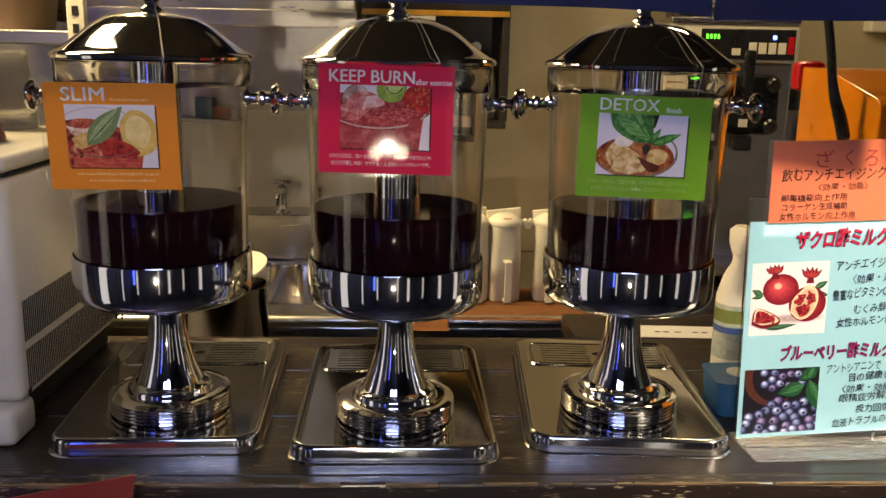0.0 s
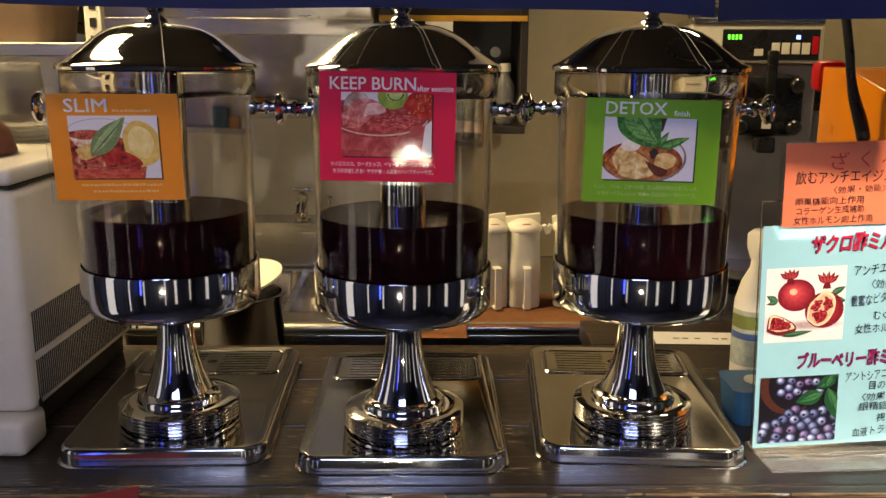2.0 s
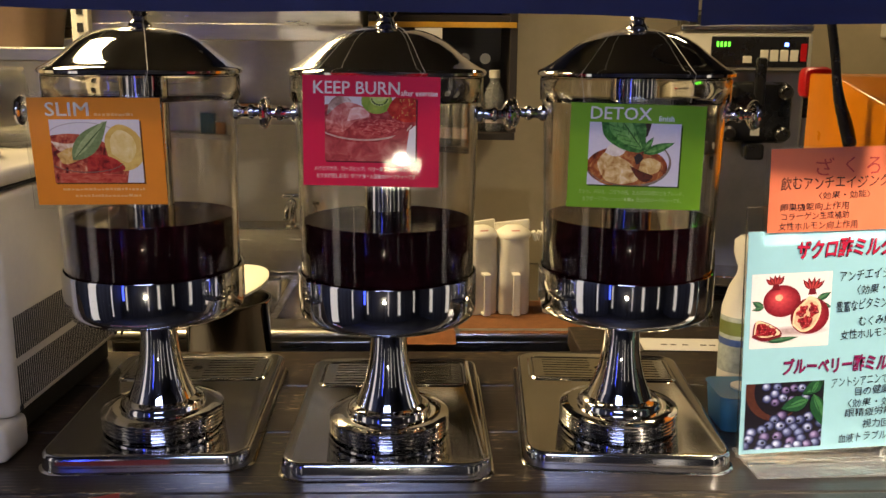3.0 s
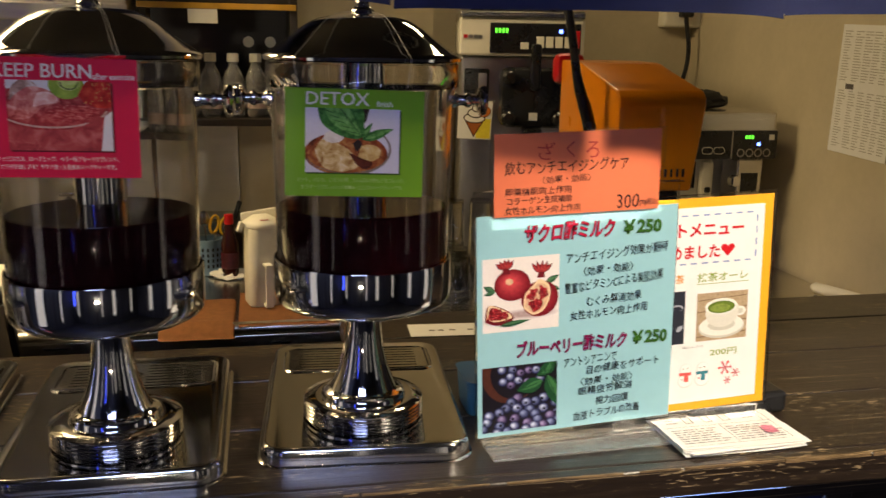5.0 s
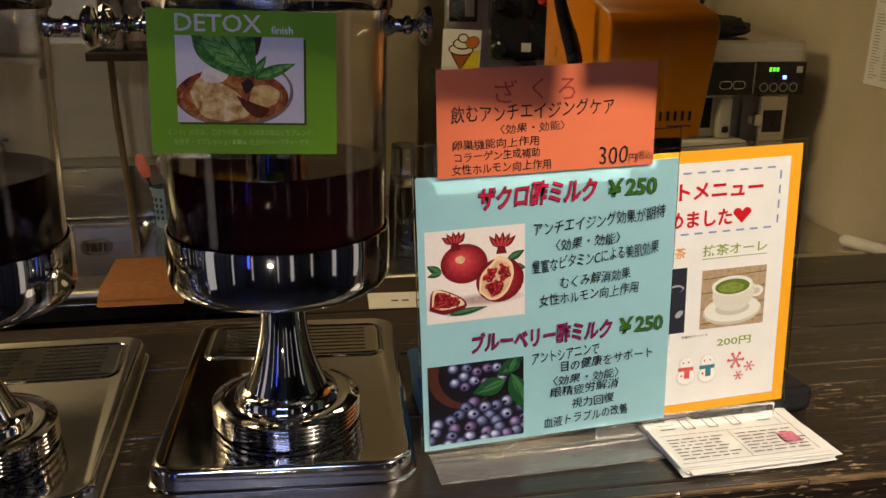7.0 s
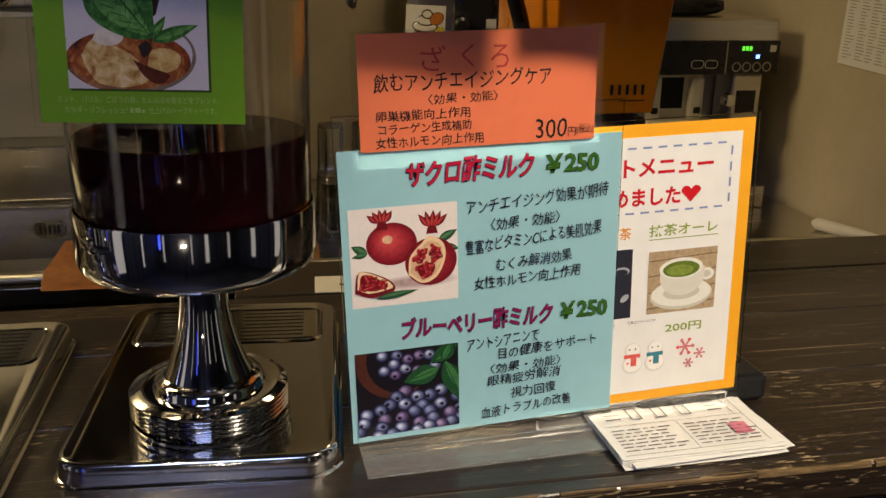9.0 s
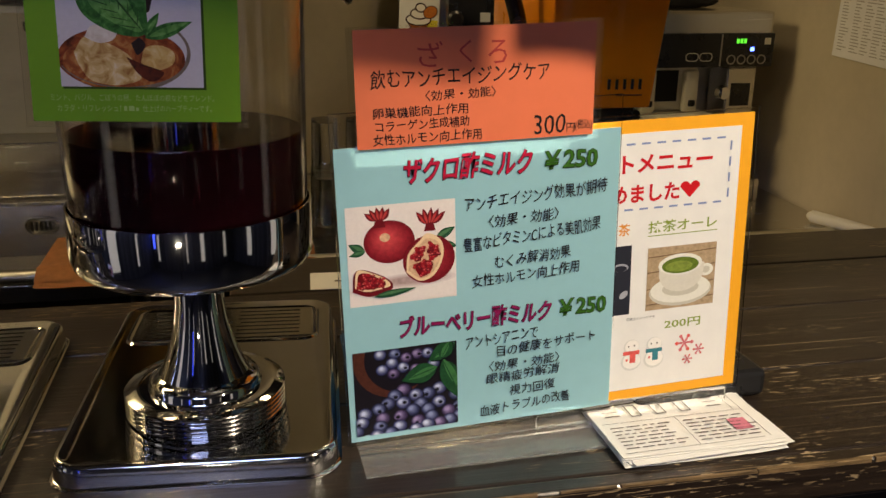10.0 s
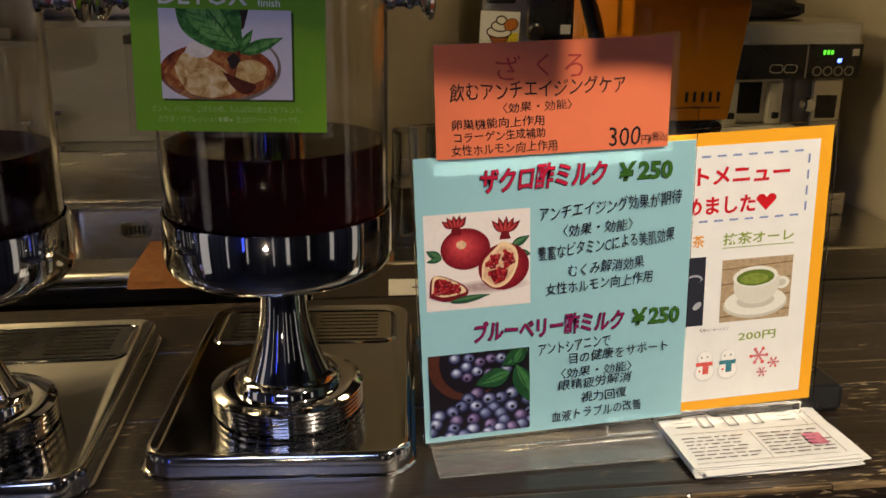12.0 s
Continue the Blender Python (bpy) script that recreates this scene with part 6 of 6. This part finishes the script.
def jug(x, y, turn):
    j = thing("white_jug", pose(x, y, BENCH + 0.0046, 0, 0, turn), "white plastic lidded jug on the folded cloth", "jug", "white jugs")
    part("body", stacked([(0.066, 0.068, 0.016, 0.0), (0.070, 0.072, 0.017, 0.004), (0.070, 0.072, 0.018, 0.10), (0.066, 0.068, 0.022, 0.172)]), MILKY, j, smooth=True)
    jl = part("lid", lathe([(0, 0.1725), (0.038, 0.1725), (0.0395, 0.175), (0.0395, 0.181), (0.037, 0.186), (0.024, 0.194), (0.018, 0.1975), (0, 0.198)], 36), WHITE_PLASTIC, j, "round white lid", smooth=True)
    for s in (-1, 1):
        ear = box(-0.005, 0.005, -0.008, 0.008, -0.016, 0.006, 0.002)
        bmesh.ops.rotate(ear, cent=(0, 0, 0), matrix=Matrix.Rotation(-s * 0.35, 3, "Y"), verts=ear.verts)
        bmesh.ops.translate(ear, vec=(s * 0.0455, -0.006, 0.180), verts=ear.verts)
        part("lid_ear", ear, WHITE_PLASTIC, jl)
    spout = box(-0.040, 0.040, 0.012, 0.020, 0.182, 0.206, 0.003)
    bmesh.ops.rotate(spout, cent=(0, 0, 0.19), matrix=Matrix.Rotation(-0.10, 3, "Y"), verts=spout.verts)
    part("spout_flap", spout, WHITE_PLASTIC, jl)
    part("lid_mark", box(-0.009, 0.009, -0.031, -0.026, 0.1905, 0.1918), RED_PLASTIC, jl)
    strap = bmesh.new()
    box(-0.008, 0.008, -0.062, -0.058, 0.004, 0.098, 0.001, bm=strap)
    box(-0.008, 0.008, -0.058, -0.034, 0.094, 0.098, bm=strap)
    box(-0.008, 0.008, -0.058, -0.034, 0.004, 0.008, bm=strap)
    part("handle", strap, WHITE_PLASTIC, j, "flat white loop handle")
    return j


MILKY = plain("milky_plastic", (0.66, 0.62, 0.50), 0.4, vary=0.08, scale=22)
jug(0.169, 2.031, 14)
jug(0.244, 2.033, 4)
jug(0.348, 2.036, -6)


def cloth(x0, x1, y0, y1, layers, seed, label):
    """A folded cloth that lies on the bench and hangs a little over its edge."""
    r = random.Random(seed)
    c = thing("folded_cloth", pose(0, 0, 0), label, "cloth", "folded cloths")
    for k in range(layers):
        bm = bmesh.new()
        nx, ny = 16, 12
        o = [r.uniform(-0.006, 0.006) for _ in range(4)]
        g = []
        for j in range(ny + 1):
            row = []
            for i in range(nx + 1):
                x = x0 + o[0] + (x1 - x0 + o[1]) * i / nx
                y = y0 + o[2] + (y1 - y0 + o[3]) * j / ny
                z = BENCH + 0.0005 + k * 0.0021 + 0.0008 * math.sin(x * 60 + seed) ** 2
                if y < 1.89:
                    z -= (1.89 - y) * 0.45
                    z += 0.004
                row.append(bm.verts.new((x, y, z)))
            g.append(row)
        for j in range(ny):
            for i in range(nx):
                bm.faces.new((g[j][i], g[j][i + 1], g[j + 1][i + 1], g[j + 1][i]))
        bmesh.ops.solidify(bm, geom=bm.faces[:], thickness=0.0012)
        part("layer", bm, ORANGE_CLOTH, c, smooth=True)
    return c


cloth(-0.035, 0.113, 1.848, 2.06, 3, 3, "folded orange brown cloth on the bench edge")
cloth(0.116, 0.43, 1.880, 2.12, 2, 5, "folded orange brown cloth under white jugs")

basket = thing("plastic_basket", pose(0.0392, 2.3245, BENCH + 0.0005), "pale blue plastic basket with scissors and utensils", "basket")
bk = bmesh.new()
for w0, w1, flip in ((0.030, 0.036, 1), (0.0275, 0.0335, -1)):
    lathe([(w0, 0.0 if flip > 0 else 0.003), (w1, 0.09)], 28, bk)
lathe([(0.0335, 0.09), (0.0375, 0.09), (0.0375, 0.084), (0.036, 0.084)], 28, bk)
lathe([(0.030, 0), (0, 0)], 28, bk)
tubp = part("tub", bk, BLUE_PLASTIC, basket, smooth=True)
for row in range(4):
    for k in range(7):
        a = math.radians(-150 + k * 20)
        rr_ = 0.0312 + 0.006 * (0.024 + row * 0.014) / 0.09 + 0.0006
        hole = box(-0.0022, 0.0022, -0.0006, 0.0006, -0.004, 0.004)
        bmesh.ops.rotate(hole, cent=(0, 0, 0), matrix=Matrix.Rotation(a + math.pi / 2, 3, "Z"), verts=hole.verts)
        bmesh.ops.translate(hole, vec=(rr_ * math.cos(a), rr_ * math.sin(a), 0.024 + row * 0.014), verts=hole.verts)
        part("hole", hole, DARK, tubp)
YELLOW = plain("yellow_plastic", lin(216, 170, 40), 0.35)
PINK = plain("pink_plastic", lin(214, 120, 110), 0.4)
sc = thing("scissors", pose(0.0522, 2.3195, BENCH + 0.05, 0, 12, 10), "scissors with yellow plastic handles standing in the basket", "scissors")
for s in (-1, 1):
    part("handle", tube([(s * 0.013 + 0.010 * math.cos(a), 0, 0.075 + 0.022 * math.sin(a)) for a in (math.pi * 2 * i / 16 for i in range(17))], 0.0035, 8), YELLOW, sc, smooth=True)
    part("blade", box(s * 0.004 - 0.004, s * 0.004 + 0.004, -0.001 + s * 0.0012, 0.001 + s * 0.0012, -0.035, 0.056), STEEL, sc)
sp = thing("pink_spatula", pose(0.0242, 2.3245, BENCH + 0.02, 0, -16, 0), "pink silicone spatula standing in the basket", "spatula")
part("shaft", tube([(0, 0, 0), (0, 0, 0.095)], 0.003, 8), DARK_SHELF, sp)
part("blade", stacked([(0.016, 0.006, 0.0029, 0.0955), (0.026, 0.008, 0.0039, 0.115), (0.024, 0.008, 0.0039, 0.140), (0.012, 0.005, 0.002, 0.150)]), PINK, sp, smooth=True)
spoon = thing("metal_spoon", pose(0.0382, 2.3345, BENCH + 0.02, 0, -4, 0), "steel spoon standing bowl up in the basket", "spoon")
part("shaft", tube([(0, 0, 0), (0, 0, 0.1)], 0.002, 8), STEEL, spoon)
bm = bmesh.new()
bmesh.ops.create_uvsphere(bm, u_segments=16, v_segments=10, radius=1)
bmesh.ops.scale(bm, vec=(0.013, 0.004, 0.020), verts=bm.verts)
bmesh.ops.translate(bm, vec=(0, 0, 0.118), verts=bm.verts)
part("bowl", bm, STEEL, spoon, smooth=True)
knife = thing("kitchen_knife", pose(0.0662, 2.3295, BENCH + 0.02, 0, 18, 0), "knife with a black handle standing in the basket", "knife")
part("handle", box(-0.006, 0.006, -0.004, 0.004, 0.09, 0.17, 0.003), BLACK, knife)
part("blade", box(-0.005, 0.005, -0.0008, 0.0008, 0.0, 0.0895), STEEL, knife)
sauce = thing("sauce_bottle", pose(0.0921, 2.2747, BENCH + 0.0005), "dark sauce bottle with a red cap", "bottle")
part("body", lathe([(0, 0), (0.020, 0), (0.021, 0.005), (0.021, 0.085), (0.012, 0.118), (0.010, 0.134), (0, 0.134)], 28), plain("dark_bottle", (0.035, 0.008, 0.006), 0.15), sauce, smooth=True)
part("cap", lathe([(0, 0.1345), (0.0115, 0.1345), (0.0105, 0.158), (0, 0.16)], 24), RED_PLASTIC, sauce, "red cap", smooth=True)
part("label", lathe([(0.0214, 0.025), (0.0214, 0.065)], 28), plain("wine_label", lin(74, 22, 34), 0.4, vary=0.5, scale=90), sauce, smooth=True)
tissue = thing("white_rag", pose(0.036, 2.235, BENCH), "crumpled white rag on the bench", "rag")
bm = bmesh.new()
bmesh.ops.create_icosphere(bm, subdivisions=4, radius=1)
for v in bm.verts:
    k = 1 + 0.5 * noise.noise(v.co * 2.6) + 0.25 * noise.noise(v.co * 6)
    v.co = Vector((0.055 + v.co.x * 0.045 * k, 0.05 + v.co.y * 0.035 * k, max(0.0006, v.co.z * 0.018 * k)))
part("rag", bm, WHITE_PAPER, tissue, smooth=True)


def tumbler(x, y, z, h, r0):
    g = thing("drinking_glass", pose(x, y, z), "clear drinking glass standing upside down", "glass", "drinking glasses")
    part("glass", lathe([(r0, 0), (r0 * 0.82, h), (0, h), (0, h - 0.006), (r0 * 0.76, h - 0.006), (r0 - 0.002, 0.0), (r0, 0)], 32), GLASSWARE, g, smooth=True)
    return g


for k in range(7):
    tumbler(0.47 + 0.068 * (k % 4), 2.02 + 0.075 * (k // 4), BENCH + 0.0005, 0.12 + 0.03 * (k % 2), 0.030)
for k in range(4):
    tumbler(0.475 + 0.068 * (k % 4), 2.10, BENCH + 0.0005, 0.215, 0.031)

pot = thing("steel_canister", pose(-0.305, 1.60, 0.801), "round steel canister with a white lid set askew", "canister")
part("body", lathe([(0, 0), (0.072, 0), (0.074, 0.004), (0.074, 0.190), (0.077, 0.194), (0.077, 0.199), (0.072, 0.199), (0.070, 0.19), (0.070, 0.01), (0, 0.008)], 56), TRAY_STEEL, pot, smooth=True)
lidp = lathe([(0, 0), (0.070, 0.0), (0.082, 0.004), (0.084, 0.009), (0.080, 0.011), (0.05, 0.009), (0, 0.008)], 48)
bmesh.ops.rotate(lidp, cent=(0, 0, 0), matrix=Euler((radians(9), radians(-10), 0)).to_matrix(), verts=lidp.verts)
bmesh.ops.translate(lidp, vec=(-0.006, -0.004, 0.2165), verts=lidp.verts)
part("lid", lidp, CREAM_LID, pot, "white plastic lid", smooth=True)

# beige machine at the end of the counter
oven = thing("beige_machine", pose(-0.440, 1.050, COUNTER, 0, 0, -2.0), "beige enamelled kitchen machine with slotted side vents", "machine")
ovc = part("cabinet", box(-0.46, 0.0, 0.012, 0.385, 0.046, 0.316, 0.012, seg=3), BEIGE, oven, "beige enamelled cabinet", smooth=True)
part("lid_seam", box(-0.455, -0.003, 0.016, 0.381, 0.3163, 0.3195), DARK, oven)
part("lid", box(-0.46, 0.0, 0.012, 0.385, 0.320, 0.340, 0.008, seg=3), BEIGE, oven, "beige top lid", smooth=True)
part("foot", box(-0.44, -0.002, -0.012, 0.05, 0.0005, 0.0455, 0.010, seg=3), BEIGE, oven, "beige front plinth", smooth=True)
part("plinth", box(-0.44, -0.03, 0.052, 0.375, 0.0005, 0.0455, 0.003), DARK, oven)
for row, (z0, n0) in enumerate(((0.118, 44), (0.058, 66))):
    for k in range(n0):
        y = 0.030 + k * 0.0052
        part("vent_slot", box(-0.0012, 0.0006, y, y + 0.0022, z0, z0 + 0.050), DARK, ovc)
for y, z in ((0.030, 0.048), (0.33, 0.048), (0.355, 0.04)):
    s = lathe([(0, 0), (0.0042, 0), (0.0042, 0.001), (0, 0.0012)], 12)
    bmesh.ops.rotate(s, cent=(0, 0, 0), matrix=Matrix.Rotation(math.pi / 2, 3, "Y"), verts=s.verts)
    bmesh.ops.translate(s, vec=(0.0002, y, z + 0.008), verts=s.verts)
    part("screw", s, DARK, ovc)


def cup_stack(x, y, n):
    c = thing("cup_stack", pose(x, y, 1.2905), "stack of clear plastic cups upside down", "cups", "cup stacks")
    for k in range(n):
        z = k * 0.0065
        part("cup", lathe([(0.038, z), (0.0395, z + 0.001), (0.038, z + 0.003), (0.030, z + 0.072), (0, z + 0.073)], 32), CUP_PLASTIC, c, smooth=True)
    return c


cup_stack(-0.565, 1.385, 7)
cup_stack(-0.655, 1.385, 7)
bowl = thing("brown_bowl", pose(-0.575, 1.20, 1.2905), "brown red rounded bowl upside down on the machine", "bowl")
part("bowl", lathe([(0.075, 0), (0.077, 0.004), (0.070, 0.03), (0.05, 0.052), (0.022, 0.062), (0, 0.063)], 48), RED_CLAY, bowl, smooth=True)

rack = thing("steel_rack", pose(0, 0, 0), "steel storage rack with perforated white uprights", "rack")
for ux in (-0.650, -1.30):
    upr = part("upright", box(ux, ux + 0.034, 1.885, 1.905, 0.0, 1.95, 0.002), WHITE_PLASTIC, rack, "white perforated upright")
    for k in range(14):
        part("upright_hole", box(ux + 0.011, ux + 0.023, 1.8838, 1.8852, 1.36 + k * 0.034, 1.378 + k * 0.034), DARK, upr)
for z in (1.405, 1.75):
    part("shelf", box(-1.32, -0.60, 1.906, 2.13, z, z + 0.028, 0.003), HOOD_STEEL, rack, "steel shelf board")
crate = thing("brown_tub", pose(-0.86, 2.02, 1.4335), "brown rounded tub standing on the rack", "tub")
part("tub", stacked([(0.24, 0.16, 0.04, 0), (0.27, 0.19, 0.05, 0.10), (0.26, 0.18, 0.05, 0.13)]), plain("dull_brown_tub", (0.13, 0.085, 0.055), 0.35, vary=0.12, scale=10), crate, smooth=True)

# small things on the bar counter
spray = thing("spray_bottle", pose(0.512, 1.315, COUNTER + 0.0005, 0, 0, 20), "white plastic cleaner bottle with a green and blue label", "bottle")
part("body", stacked([(0.062, 0.046, 0.02, 0), (0.066, 0.05, 0.022, 0.006), (0.066, 0.05, 0.022, 0.115), (0.050, 0.042, 0.02, 0.145), (0.028, 0.028, 0.0135, 0.165), (0.026, 0.026, 0.0125, 0.178)]), WHITE_PLASTIC, spray, smooth=True)
part("trigger_head", stacked([(0.030, 0.030, 0.0145, 0.1785), (0.032, 0.046, 0.0155, 0.195), (0.026, 0.05, 0.0125, 0.212), (0.02, 0.03, 0.0095, 0.220)]), WHITE_PLASTIC, spray, "white spray head", smooth=True)
part("label_band", stacked([(0.0668, 0.0508, 0.0224, 0.022), (0.0668, 0.0508, 0.0224, 0.105)], cap=False), plain("pale_label_print", lin(172, 180, 168), 0.45, vary=0.25, scale=120), spray, "pale printed label", smooth=True)
part("label_stripe", stacked([(0.0674, 0.0514, 0.0227, 0.078), (0.0674, 0.0514, 0.0227, 0.098)], cap=False), plain("olive_stripe", lin(110, 120, 60), 0.45), spray, smooth=True)
part("label_stripe", stacked([(0.0674, 0.0514, 0.0227, 0.062), (0.0674, 0.0514, 0.0227, 0.072)], cap=False), plain("blue_stripe", lin(60, 84, 140), 0.45), spray, smooth=True)
tub = thing("blue_tub", pose(0.462, 1.165, COUNTER + 0.0005), "small translucent blue plastic tub beside the sign", "tub")
part("tub", stacked([(0.070, 0.07, 0.012, 0), (0.078, 0.078, 0.014, 0.046), (0.082, 0.082, 0.015, 0.048)]), TEAL_PLASTIC, tub, smooth=True)
part("lid_disc", lathe([(0, 0.0485), (0.016, 0.0485), (0.016, 0.051), (0, 0.052)], 24), CREAM_LID, tub, smooth=True)
strip = thing("paper_strip", pose(0.475, 1.486, COUNTER + 0.0007, 0, 0, -3), "long white paper strip with small print lying on the counter", "paper")
part("paper", box(-0.068, 0.075, -0.032, 0.032, 0, 0.0006), WHITE_PAPER, strip)
for u in (-0.035, -0.02, 0.0, 0.03, 0.045):
    bm = bmesh.new()
    bm.faces.new([bm.verts.new(p) for p in ((u, -0.006, 0.0009), (u + 0.010, -0.006, 0.0009), (u + 0.010, 0.0, 0.0009), (u, 0.0, 0.0009))])
    part("print_mark", bm, GREY_INK, strip)
redcard = thing("leaflet_holder", pose(-0.264, 0.900, 0.988, 0, 0, 0), "dark red card in a black clip on the counter front", "card")
card = extruded([(0, 0), (-0.012, -0.075), (-0.23, -0.105), (-0.222, -0.045)], 0.0012, "y")
part("card", card, plain("dark_red_card", lin(120, 40, 34), 0.45, vary=0.08), redcard)
part("clip", box(-0.13, -0.10, 0.0014, 0.0495, -0.075, -0.055, 0.002), BLACK, redcard)
whitebar = thing("white_handle_bar", pose(1.475, 1.955, BENCH), "white rounded plastic bar at the wall end of the bench", "bar")
part("bar", tube(curve_points([(0.0, 0.0, 0.0135), (0.02, -0.05, 0.0135), (0.045, -0.12, 0.0135), (0.065, -0.2, 0.0135)], 5), [0.006] + [0.013] * 15, 12), WHITE_PLASTIC, whitebar, smooth=True)
for bx, bz in ((0.98, 1.50), (1.475, 1.482)):
    ob = thing("socket_box", pose(bx, YB - 0.002, bz), "white wall socket box", "socket", "wall sockets")
    part("box", box(-0.065, 0.065, -0.05, 0, 0, 0.11, 0.008), WHITE_PLASTIC, ob)
    cab_ = thing("power_cord", pose(0, 0, 0), "black power cord hanging from a wall socket", "cord", "power cords")
    part("plug", box(bx - 0.02, bx + 0.02, YB - 0.085, YB - 0.053, bz + 0.03, bz + 0.07, 0.006), BLACK, cab_)
    part("cord", tube(curve_points([(bx, YB - 0.07, bz + 0.03), (bx + 0.01, YB - 0.08, bz - 0.1), (bx - 0.02, YB - 0.06, bz - 0.3), (bx, YB - 0.06, BENCH + 0.01)], 6), 0.007, 10), BLACK, cab_, smooth=True)
